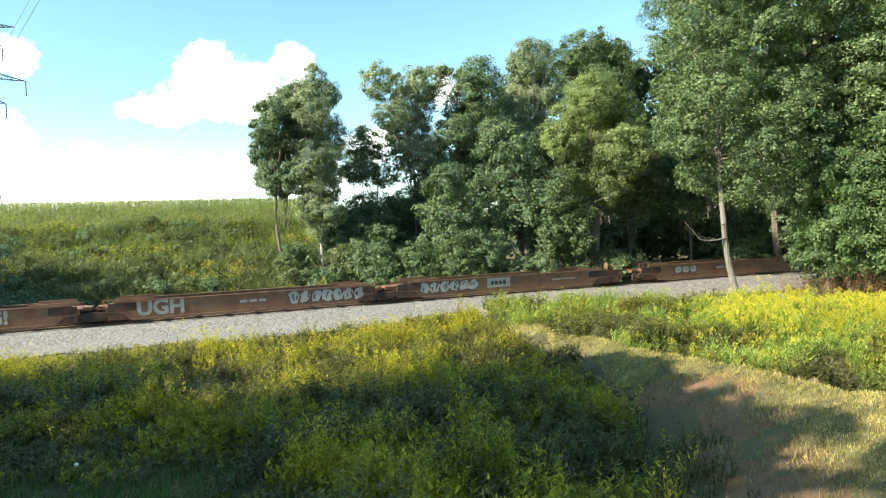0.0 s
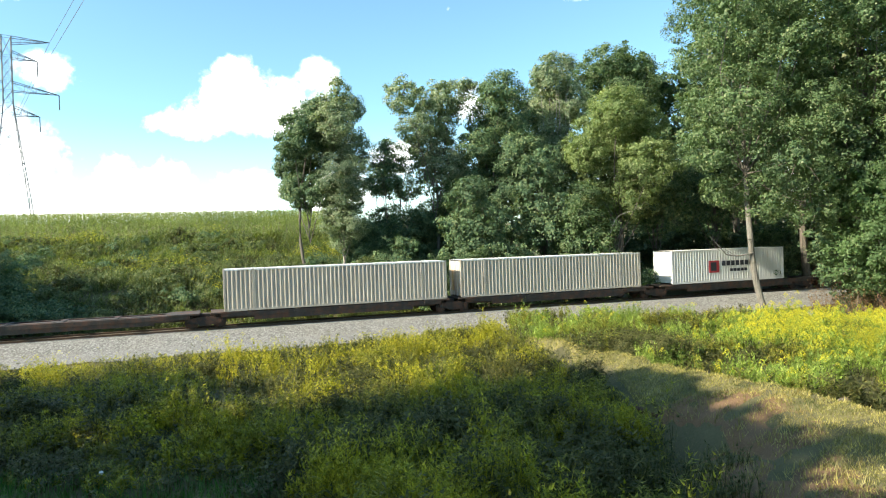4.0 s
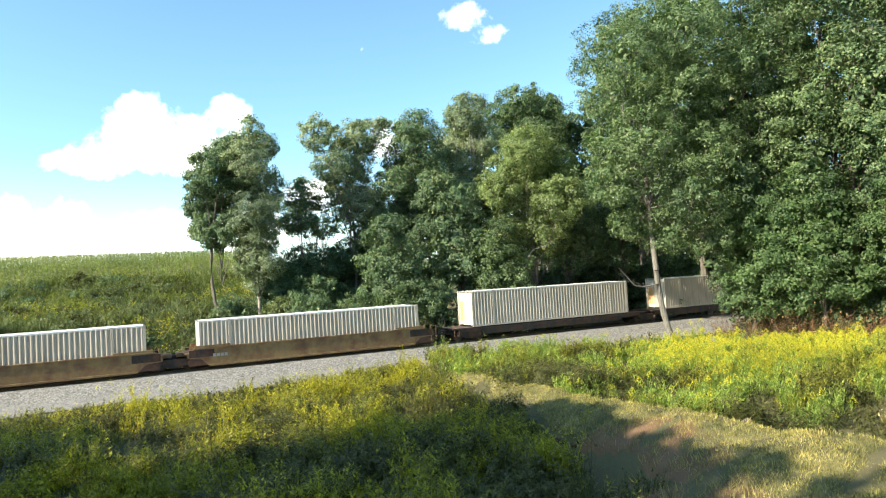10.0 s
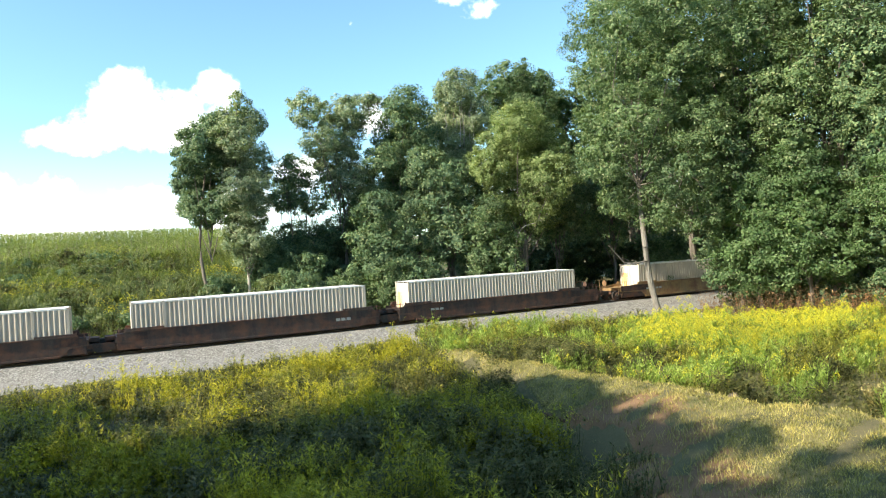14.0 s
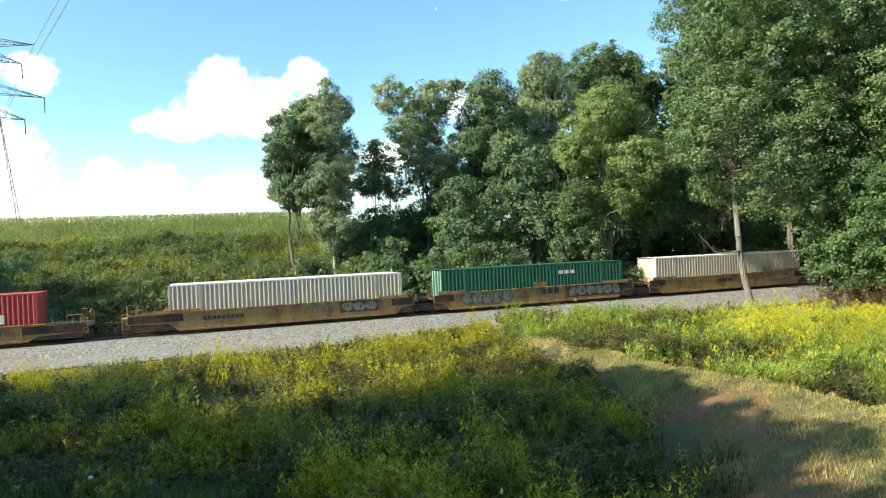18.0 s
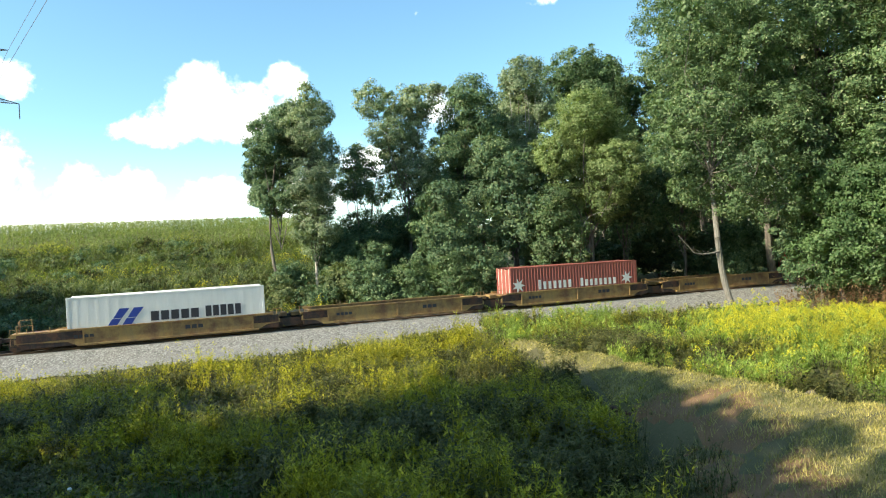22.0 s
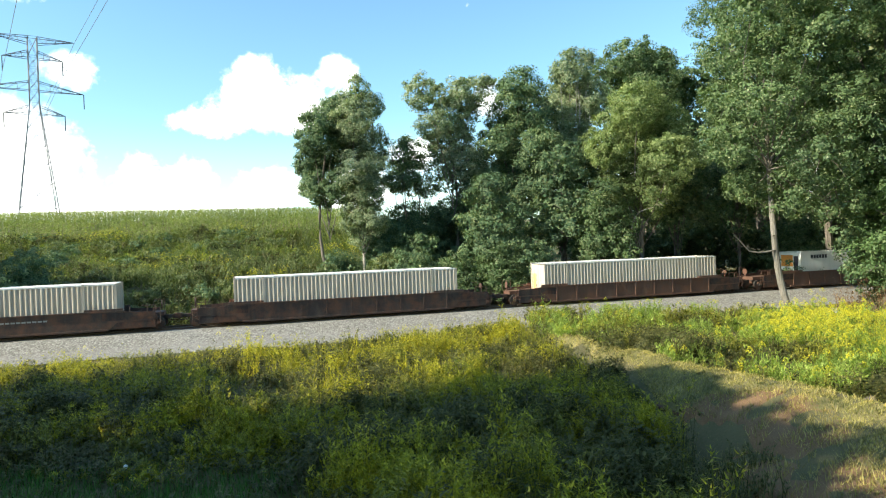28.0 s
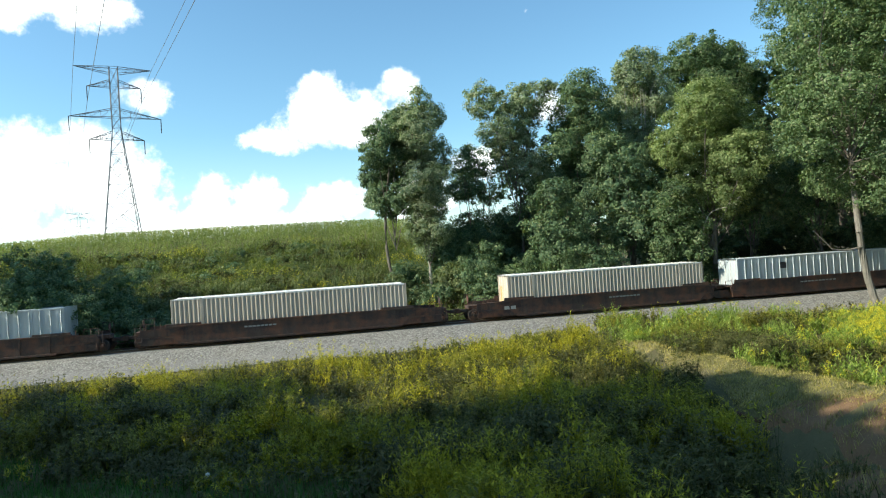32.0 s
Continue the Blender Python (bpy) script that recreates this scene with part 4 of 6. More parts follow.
right = lambda x, y: (x > np.interp(y, BANK_Y, BANK_FAR) + 0.25 + 0.3 * bumps(x, y, 1.3)) & (offset(x, y) < -3.6) & in_view(x, y) & (along(x, y) < 66) & (np.hypot(x, y) < 51.3)
x, y = scatter(11000, 2, 45, 12, 56, right)
weeds("weeds", x, y, 0.55, 16, 0.17, "weed_deep", "low green weeds filling the goldenrod field", slim=0.34)


def blooming(x, y):
    """How much of the field is in flower: the far, right-hand part, in drifts."""
    az, r = np.degrees(np.arctan2(x, y)), np.hypot(x, y)
    k = 0.06 + 0.22 * smooth(18, 23, az) * smooth(29, 36, r) + 0.75 * smooth(20.5, 25.5, az) * smooth(30, 40, r)
    return k * np.clip(0.75 + 0.7 * bumps(x, y, 0.30, 2.2) + 0.5 * bumps(x, y, 0.85, 0.3), 0.06, 1.0) * (1 - 0.7 * smooth(49.5, 51.5, r))


x, y, h, kd = clumped(1050, 30, 2, 45, 12, 56, right, 0.4, 1.15)
ripe = blooming(x, y)
kd = kd + 0.42 * ripe - 0.08
tall_ = 0.45 + 0.55 * h
rod_k, deep = kd > 0.46, kd < 0.22
rest = ~rod_k & ~deep
g = rng.random(len(x)) < ripe * 1.15
weeds("weeds", x[rod_k], y[rod_k], 1.35, 22, 0.19, "weed_sun", "tall sunlit goldenrod stems in the field", g[rod_k], "bright yellow goldenrod in full bloom", plume=0.15, heads=60, clump=0.25, slim=0.20, tall=tall_[rod_k], rise=1.5)
weeds("weeds", x[rest], y[rest], 1.25, 20, 0.18, "weed", "taller green clumps in the goldenrod field", (g & (rng.random(len(x)) < 0.5))[rest], "bright yellow goldenrod in full bloom", plume=0.12, heads=40, clump=0.25, slim=0.28, tall=tall_[rest], rise=0.9)
weeds("weeds", x[deep], y[deep], 1.2, 20, 0.18, "weed_deep", "dark green leafy clumps in the goldenrod field", clump=0.25, slim=0.40, tall=tall_[deep])
bank = lambda x, y: (offset(x, y) > 3.3) & (offset(x, y) < 46) & (np.abs(np.arctan2(x, y)) < radians(52)) & (along(x, y) < 16 + 0.1 * offset(x, y))
x, y = scatter(30000, -110, 40, 35, 130, bank)
weeds("bank_weeds", x, y, 0.85, 10, 0.36, "weed_olive", "low olive weeds covering the bank", slim=0.24)
x, y, h, kd = clumped(5200, 26, -110, 40, 35, 130, bank, 0.5, 1.7)
low = smooth(26, 12, offset(x, y) + 5 * bumps(x, y, 0.16, 2.0))
kd = kd + 0.25 * (rng.random(len(x)) - 0.5)
dark_k, grey = kd < 0.24 + 0.10 * low, kd < 0.40 + 0.55 * low
tall_ = 0.35 + 0.75 * h
yellow = (bumps(x, y, 0.21, 5.0) > 0.42) & (rng.random(len(x)) < 0.55)
for k, hh, lf, mt, sl, up, lb in ((dark_k, 1.7, 0.30, "weed_deep", 0.42, 0.4, "dark leafy weeds on the bank behind the line"), (grey & ~dark_k, 1.75, 0.36, "weed_grey", 0.20, 1.2, "rank grey-green weeds on the bank behind the line"), (~grey & ~dark_k, 1.5, 0.36, "weed_olive", 0.24, 0.9, "olive green weeds on the upper bank")):
    weeds("bank_weeds", x[k], y[k], hh, 14, lf, mt, lb, yellow[k], "patches of goldenrod on the bank", plume=0.28, heads=12, slim=sl, clump=0.25, tall=tall_[k], rise=up)
for _ in range(105):
    s, o = rng.uniform(-52, 6), 8 + 36 * rng.random() ** 0.8
    x, y = on_line(s, o)
    bush(x, y, rng.uniform(1.2, 2.3), rng.uniform(1.6, 4.2), "low green shrub among the weeds on the bank", ("leaf_dark", "weed_deep", "weed_grey")[int(rng.integers(3))], clusters=24, per=50, leaf=0.26, group="shrubs on the bank")
corn = lambda x, y: (offset(x, y) > 42 + 2 * bumps(x, y, 0.1)) & (offset(x, y) < 78) & (np.abs(np.arctan2(x, y)) < radians(52)) & (np.arctan2(x, y) < radians(-1))
s0, o0 = np.meshgrid(np.arange(-110, 25, 0.34), np.concatenate([np.arange(40, 72, 1.3), np.arange(72, 78, 0.7)]))
s0, o0 = s0.ravel() + rng.normal(size=s0.size) * 0.08, o0.ravel() + rng.normal(size=s0.size) * 0.05
x, y = DX * s0 + NX * (MID + o0), DY * s0 + NY * (MID + o0)
k = corn(x, y)
weeds("corn", x[k], y[k], 2.0, 14, 0.36, "corn", "ripening field corn with pale tassels on the hilltop", clump=0.03, slim=0.30, bushy=0.8, tall=1.0 / (0.6 + 0.6 * 0.5) * 0.9, even=0.12)
x, y = scatter(12000, 20, 46, 26, 54, lambda x, y: (np.abs(np.hypot(x, y) - 52.2) < 1.5 + 0.7 * bumps(x, y, 0.9)) & (np.arctan2(x, y) > radians(27)))
weeds("russet_weeds", x, y, 2.0, 13, 0.2, "russet", "dead russet weeds under the wood edge")
x, y = scatter(2600, 15.5, 19.5, 20, 24, lambda x, y: (np.hypot((x - 17.4) / 1.3, (y - 20.4) / 1.0) < 1))
weeds("dry_weeds", x, y, 0.75, 12, 0.16, "dry", "clump of dry tan weeds beside the mown bank")
x, y = scatter(520000, 1, 30, 8, 41, lambda x, y: is_mown(x, y) & (bareness(x, y) < rng.random(len(x)) * 0.9) & in_view(x, y))
blades("mown_grass", x, y, 0.095, "lawn", "short mown dry grass on the bank", 0.013, 1.5)
x, y = scatter(3600, 3, 13, 9, 27, lambda x, y: (bareness(x, y) > 0.12) & ~((y > 18.6) & (y < 24.5) & (x > 4.9)) & (bumps(x, y, 1.4, 3.0) > -0.9 + 0.75 * (x - np.interp(y, BANK_Y, BANK_NEAR))))
weeds("weeds", x, y, 0.62, 14, 0.13, "weed_deep", "straggling weeds over the bare dirt at the foot of the bank", slim=0.3, rise=0.8)
x, y = scatter(24000, 1, 14, 8, 26, lambda x, y: (bareness(x, y) > 0.30) & (bumps(x, y, 2.3, 1.0) + bumps(x, y, 5.1, 0.7) > -0.1))
blades("sparse_grass", x, y, 0.20, "dry", "sparse dry grass on bare dirt", 0.010, 1.3)
x, y = scatter(60000, 1, 30, 8, 41, lambda x, y: is_mown(x, y) & (bumps(x, y, 3.1, 1.0) + bumps(x, y, 1.2, 4.0) > 0.75) & in_view(x, y))
blades("grass_tufts", x, y, 0.26, "dry", "ragged tan tufts in the mown grass", 0.012, 1.3)
x, y = scatter(46000, -44, 24, 14, 60, lambda x, y: (verge(x, y) < 1.3) & (verge(x, y) > -1.9 - 1.6 * smooth(-8, -24, along(x, y)) + 0.6 * bumps(x, y, 0.7)) & in_view(x, y))
blades("verge_grass", x, y, 0.24, "dry", "dry grass along the edge of the gravel", 0.014, 1.0)

# ---- clouds: a sheet of sky far behind everything ----
CLOUDS = [(-18.5, 12.2, 3.8, 2.8), (-22.6, 10.2, 3.4, 1.2), (-14.9, 11.8, 3.2, 2.3), (-12.0, 14.3, 1.8, 1.6), (-19.0, 14.3, 2.0, 1.5), (-16.0, 10.6, 4.2, 1.4),
          (-32.3, 13.6, 2.0, 1.5), (-41.5, 7.5, 5.5, 4.2), (-35.5, 6.6, 5.0, 3.8), (-37.0, 10.0, 3.2, 1.8), (-41.4, 18.8, 1.6, 1.6), (-36.6, 19.5, 4.2, 1.5), (-46.0, 14.6, 2.2, 1.2),
          (-28.0, 5.4, 2.2, 2.4), (-24.2, 5.2, 2.3, 2.2), (-18.0, 4.8, 3.2, 2.1), (-11.0, 4.6, 4.0, 2.2), (-30.0, 3.2, 16.0, 1.6), (-5.8, 7.4, 2.2, 1.8), (0.6, 11.8, 1.6, 1.8),
          (8.4, 21.6, 2.8, 1.3, 0.72), (10.2, 20.0, 2.2, 0.9, 0.62), (-0.8, 19.6, 0.7, 0.7, 0.45), (27.0, 20.5, 4.0, 1.0, 0.5), (20.0, 4.0, 14.0, 2.4)]


def cloud_sheet():
    az, el = np.radians(np.arange(-64, 64.1, 0.8)), np.radians(np.arange(-3, 34.1, 0.8))
    A, E = np.meshgrid(az, el)
    R = 3600.0
    v = np.stack([R * np.sin(A) * np.cos(E), R * np.cos(A) * np.cos(E), 5.23 + R * np.sin(E)], -1).reshape(-1, 3)
    n, m = A.shape
    i = np.arange(n * m).reshape(n, m)
    f = np.stack([i[:-1, :-1], i[:-1, 1:], i[1:, 1:], i[1:, :-1]], -1).reshape(-1, 4)
    dens = np.full(A.shape, -1.0)
    for a, e, ra, re, *peak in CLOUDS:
        q = ((np.degrees(A) - a) / ra) ** 2 + ((np.degrees(E) - e) / re) ** 2
        dens = np.maximum(dens, (peak[0] if peak else 1.15) - q)
    haze = np.clip(1 - np.degrees(E) / 11, 0, 1) ** 1.5
    m_, t, p = material("cloud")
    d = t.nodes.new("ShaderNodeAttribute")
    d.attribute_name = "cloud_cover"
    hz = t.nodes.new("ShaderNodeAttribute")
    hz.attribute_name = "haze"
    n1 = noise_tex(t, 0.011, 8.0, 0.62)
    ad = node(t, "ShaderNodeMath")
    t.links.new(d.outputs["Fac"], ad.inputs[0])
    sc = node(t, "ShaderNodeMath")
    sc.operation = "MULTIPLY_ADD"
    sc.inputs[1].default_value, sc.inputs[2].default_value = 2.6, -1.3
    t.links.new(n1, sc.inputs[0])
    t.links.new(sc.outputs[0], ad.inputs[1])
    fac = ramp(t, ad.outputs[0], [(0.0, (0, 0, 0)), (0.25, (0.16,) * 3), (0.6, (0.62,) * 3), (1.0, (1, 1, 1))])
    hm = node(t, "ShaderNodeMath")
    hm.operation = "MULTIPLY"
    hm.inputs[1].default_value = 0.30
    t.links.new(hz.outputs["Fac"], hm.inputs[0])
    mx = node(t, "ShaderNodeMath")
    mx.operation = "MAXIMUM"
    t.links.new(fac, mx.inputs[0])
    t.links.new(hm.outputs[0], mx.inputs[1])
    em = t.nodes.new("ShaderNodeEmission")
    em.inputs[0].default_value, em.inputs[1].default_value = (1.0, 0.985, 0.96, 1), 1.05
    tr = t.nodes.new("ShaderNodeBsdfTransparent")
    sh = t.nodes.new("ShaderNodeMixShader")
    t.links.new(mx.outputs[0], sh.inputs[0])
    t.links.new(tr.outputs[0], sh.inputs[1])
    t.links.new(em.outputs[0], sh.inputs[2])
    t.links.new(sh.outputs[0], t.nodes["Material Output"].inputs["Surface"])
    ob = mesh_object("backdrop", v, f, m_, smooth=True)
    for nm, arr in (("cloud_cover", dens), ("haze", haze)):
        at = ob.data.attributes.new(nm, "FLOAT", "POINT")
        at.data.foreach_set("value", arr.ravel().astype(np.float32))
    ob.visible_shadow = False
    return tagged(ob, "white cumulus clouds and pale haze low in a blue sky", "clouds", kind="structure")


cloud_sheet()


# ---- pylons ----
def tube(bm, pts, r, seg):
    """One continuous tube through the points."""
    prev = None
    for i, q in enumerate(pts):
        d = Vector(pts[min(i + 1, len(pts) - 1)]) - Vector(pts[max(i - 1, 0)])
        turn = d.to_track_quat("Z", "Y").to_matrix()
        ring = [bm.verts.new(Vector(q) + turn @ Vector((math.cos(x) * r, math.sin(x) * r, 0))) for x in np.linspace(0, 2 * math.pi, seg, endpoint=False)]
        if prev:
            for j in range(seg):
                bm.faces.new((prev[j], prev[(j + 1) % seg], ring[(j + 1) % seg], ring[j]))
        prev = ring
    return bm


def pylon():
    """A lattice tower for two circuits, 44 m tall, its arms along x."""
    t = empty("pylon", "grey lattice steel transmission pylon with three pairs of arms", "pylon", "pylons")
    legw = lambda z: 4.3 + (0.9 - 4.3) * min(1, z / 29.0)
    levels = [0, 6, 11.5, 16, 20, 23.5, 27, 29.5, 32, 34.5, 37, 39.5, 43.7]
    for sx in (-1, 1):
        for sy in (-1, 1):
            bm = tube(bmesh.new(), [(sx * legw(a), sy * legw(a), a) for a in levels], 0.11, 4)
            part("leg", bm, M["tower_steel"], t)
    for side in range(4):
        c, s_ = ((1, 0), (0, 1), (-1, 0), (0, -1))[side]
        for a, b in zip(levels, levels[1:]):
            wa, wb = legw(a), legw(b)
            q = lambda w, k, z: (c * w - s_ * w * k, s_ * w + c * w * k, z)
            for e0, e1 in ((q(wa, -1, a), q(wb, 1, b)), (q(wa, 1, a), q(wb, -1, b)), (q(wb, -1, b), q(wb, 1, b))):
                part("brace", rod(bmesh.new(), e0, e1, 0.05, seg=3), M["tower_steel"], t)
    for z, reach, rise in ((42.2, 8.2, 1.5), (39.0, 5.7, 1.6), (31.9, 9.7, 2.0), (26.7, 5.8, 1.8)):
        for sx in (-1, 1):
            bm = bmesh.new()
            w = legw(z)
            tip = (sx * reach, 0, z + (1.3 if z > 40 else 0.0))
            for sy in (-1, 1):
                rod(bm, (sx * w, sy * w, z), tip, 0.07, seg=4)
                rod(bm, (sx * w, sy * w, z + rise), tip, 0.07, seg=4)
                for k in (0.25, 0.5, 0.75):
                    lo = [w * sx + (tip[0] - w * sx) * k, sy * w * (1 - k), z + (tip[2] - z) * k]
                    hi = [lo[0], lo[1], z + rise + (tip[2] - z - rise) * k]
                    k2 = k - 0.25
                    hi2 = [w * sx + (tip[0] - w * sx) * k2, sy * w * (1 - k2), z + rise + (tip[2] - z - rise) * k2]
                    rod(bm, lo, hi, 0.035, seg=3)
                    rod(bm, lo, hi2, 0.035, seg=3)
            part("arm", bm, M["tower_steel"], t)
            if z < 40:
                bm = bmesh.new()
                rod(bm, tip, (tip[0], 0, tip[2] - 3.3), 0.11, seg=6)
                part("insulator", bm, M["dark_mark"], t, "dark hanging insulator string")
    return t


TOWER = polar(-35.2, 172)
TURN = 38.0
tower_z = 9.6
pylon_a = pylon()
pylon_a.matrix_basis = pose(*TOWER, tower_z, 0, 0, TURN)
FAR_TOWER, BACK_TOWER = polar(-38.2, 560), (TOWER[0] + 226, TOWER[1] - 278)
copy_thing(pylon_a, pose(*FAR_TOWER, 8.0, 0, 0, TURN))
copy_thing(pylon_a, pose(*BACK_TOWER, 8.0, 0, 0, TURN))


def wires():
    tips = [(-8.2, 43.5), (8.2, 43.5), (-5.7, 35.7), (5.7, 35.7)]
    c, s_ = math.cos(radians(TURN)), math.sin(radians(TURN))
    for reach, z in tips:
        pts = []
        for (ax, ay, az), (bx, by, bz) in (((*FAR_TOWER, 8.0), (*TOWER, tower_z)), ((*TOWER, tower_z), (*BACK_TOWER, 8.0))):
            for k in np.linspace(0, 1, 25):
                sag = -2.0 * 4 * k * (1 - k)
                pts.append((ax + (bx - ax) * k + reach * c, ay + (by - ay) * k + reach * s_, az + (bz - az) * k + z + sag))
        bm = tube(bmesh.new(), pts[:25] + pts[26:], 0.045, 4)
        tagged(part("power_line", bm, M["wire"]), "thin aluminium power line strung between pylons", "power line", "power lines")


wires()

# ---- stones and the dark line at the bank's edge ----
def rock(x, y, r, squash=0.6, seed=0, label="pale weathered boulder in the weeds", lift=0.1, mat="rock"):
    bm = bmesh.new()
    bmesh.ops.create_icosphere(bm, subdivisions=3, radius=r)
    for v in bm.verts:
        k = 1 + 0.35 * noise.fractal(v.co * (1.3 / r) + Vector((seed * 7.1, seed, 0)), 1.0, 2.0, 4)
        v.co = Vector((v.co.x * k, v.co.y * k, v.co.z * k * squash))
    ob = part("rock", bm, M[mat])
    ob.location = (x, y, float(land(x, y)) + lift * r)
    return tagged(ob, label, "rock", "rocks")


rock(22.6, 46.2, 0.55, 0.6, 1, lift=0.6)
rock(23.6, 46.6, 0.45, 0.6, 2, lift=0.8)
rock(24.3, 45.9, 0.45, 0.7, 3, lift=0.5)
rock(11.9, 21.6, 0.2, 0.9, 4, "brown stone at the edge of the mown bank", 0.5, "bark")
rock(12.6, 20.4, 0.15, 0.8, 5, "brown stone at the edge of the mown bank", 0.5, "bark")
# a thin dark brown tube drawn along the eroded step of the bank
a, b = (6.1, 25.3), (7.3, 20.6)
bm = bmesh.new()
za, zb = float(land(*a)) + 0.22, float(land(*b)) + 0.20
limb(bm, (a[0], a[1], za), (b[0], b[1], zb), 0.095, 0.085, seg=8, steps=8)
tagged(part("edge_tube", bm, M["pipe"]), "thin rust-brown tube lying along the eroded edge at the foot of the bank", "pipe")
bm = bmesh.new()
bmesh.ops.create_icosphere(bm, subdivisions=2, radius=0.06)
ob = part("white_flower", bm, M["white_mark"])
ob.location = (-9.7, 17.0, float(land(-9.7, 17.0)) + 0.35)
tagged(ob, "single white flower head in the uncut grass", "flower")

# ---- the train ----
def travelled(t):
    """Metres that the train has gone at t seconds."""
    return 0.85 + 20.168 * t - 0.027507 * t * t + 0.0002971 * t ** 3


MOVING = []                              # (thing, place along the train, height)


def set_on_line(ob, u, z=0.0):
    MOVING.append((ob, u, z))
    x, y = on_line(u)
    ob.matrix_basis = pose(x, y, z, 0, 0, RAIL_AZ)


def wheel_mesh():
    bm = bmesh.new()
    for y0, y1, r in ((-0.06, 0.05, 0.42), (0.05, 0.09, 0.46)):
        rod(bm, (0, y0, 0), (0, y1, 0), r, seg=20)
    rod(bm, (0, -0.09, 0), (0, -0.06, 0), 0.12, seg=10)
    me = bpy.data.meshes.new("wheel")
    bm.to_mesh(me)
    bm.free()
    me.materials.append(M["grime"])
    return me


def truck_frame_mesh():
    bm = bmesh.new()
    prof = [(-1.15, 0.52), (-1.05, 0.68), (-0.45, 0.78), (0.45, 0.78), (1.05, 0.68), (1.15, 0.52), (0.95, 0.36), (0.45, 0.28), (0.36, 0.20), (-0.36, 0.20), (-0.45, 0.28), (-0.95, 0.36)]
    for s in (-1, 1):
        lo = [bm.verts.new((x, s * 0.98, z)) for x, z in prof]
        hi = [bm.verts.new((x, s * 1.12, z)) for x, z in prof]
        k = len(prof)
        bm.faces.new(lo)
        bm.faces.new(hi[::-1])
        for i in range(k):
            bm.faces.new((lo[i], hi[i], hi[(i + 1) % k], lo[(i + 1) % k]))
        for x in (-0.9, 0.9):
            rod(bm, (x, s * 1.1, 0.45), (x, s * 1.2, 0.45), 0.13, seg=8)
        for x in (-0.18, 0, 0.18):
            rod(bm, (x, s * 1.05, 0.3), (x, s * 1.05, 0.6), 0.07, seg=6)
    box(bm, -0.22, 0.22, -1.0, 1.0, 0.42, 0.72)
    me = bpy.data.meshes.new("truck")
    bm.to_mesh(me)
    bm.free()
    me.materials.append(M["grime"])
    return me


WHEEL, TRUCK = wheel_mesh(), truck_frame_mesh()


def truck(parent, x):
    tr = new("truck", TRUCK)
    tr.parent = parent
    tr.location = (x, 0, 0)
    tagged(tr, "grimy cast steel wheel truck")
    for dx in (-0.9, 0.9):
        for s in (-1, 1):
            w = new("wheel", WHEEL)
            w.parent = tr
            w.matrix_basis = pose(dx, s * 0.80, 0.42, 0, 0, 90 + s * 90)


def coupler(parent, x, s):
    bm = boxes((min(x, x + s * 0.75), max(x, x + s * 0.75), -0.10, 0.10, 0.62, 0.86), (min(x + s * 0.6, x + s * 0.95), max(x + s * 0.6, x + s * 0.95), -0.17, 0.2, 0.58, 0.92), bevel=0.02)
    part("coupler", bm, M["grime"], parent)
    bm = bmesh.new()
    limb(bm, (x, 0.35, 0.7), (x + s * 0.9, 0.3, 0.5), 0.035, 0.035, sag=-0.2, seg=6)
    part("brake_hose", bm, M["grime"], parent)


def ladder(parent, x, y, z0, z1, mat, rungs=4):
    bm = bmesh.new()
    for dx in (-0.2, 0.2):
        rod(bm, (x + dx, y, z0), (x + dx, y, z1), 0.018, seg=5)
    for z in np.linspace(z0 + 0.05, z1 - 0.03, rungs):
        rod(bm, (x - 0.2, y, z), (x + 0.2, y, z), 0.014, seg=5)
    part("ladder", bm, mat, parent)


def railing(parent, x, y, z, w, h, mat):
    bm = bmesh.new()
    for dx in (-w / 2, w / 2):
        rod(bm, (x + dx, y, z), (x + dx, y, z + h), 0.022, seg=5)
    rod(bm, (x - w / 2, y, z + h), (x + w / 2, y, z + h), 0.022, seg=5)
    part("hand_rail", bm, mat, parent)


def well_side(half, top, ribs, sgn, tails=(0.75, 0.75)):
    """A well car's side: plate, top chord, bottom chord, outer stakes, ends cut back over the trucks."""
    bm = bmesh.new()
    y0, y1 = 1.38, 1.44
    ea, eb = half + tails[0], half + tails[1]
    prof = [(-ea, top - 0.36), (-ea, top - 0.62), (-half + 0.1, top - 0.72), (-half + 0.55, 0.22), (half - 0.55, 0.22), (half - 0.1, top - 0.72), (eb, top - 0.62), (eb, top - 0.36), (eb - 0.35, top - 0.16), (half + 0.35, top), (-half - 0.35, top), (-ea + 0.35, top - 0.16)]
    lo, hi = [bm.verts.new((x, sgn * y0, z)) for x, z in prof], [bm.verts.new((x, sgn * y1, z)) for x, z in prof]
    k = len(prof)
    bm.faces.new(lo)
    bm.faces.new(hi[::-1])
    for i in range(k):
        bm.faces.new((lo[i], hi[i], hi[(i + 1) % k], lo[(i + 1) % k]))
    bmesh.ops.recalc_face_normals(bm, faces=bm.faces)
    return bm


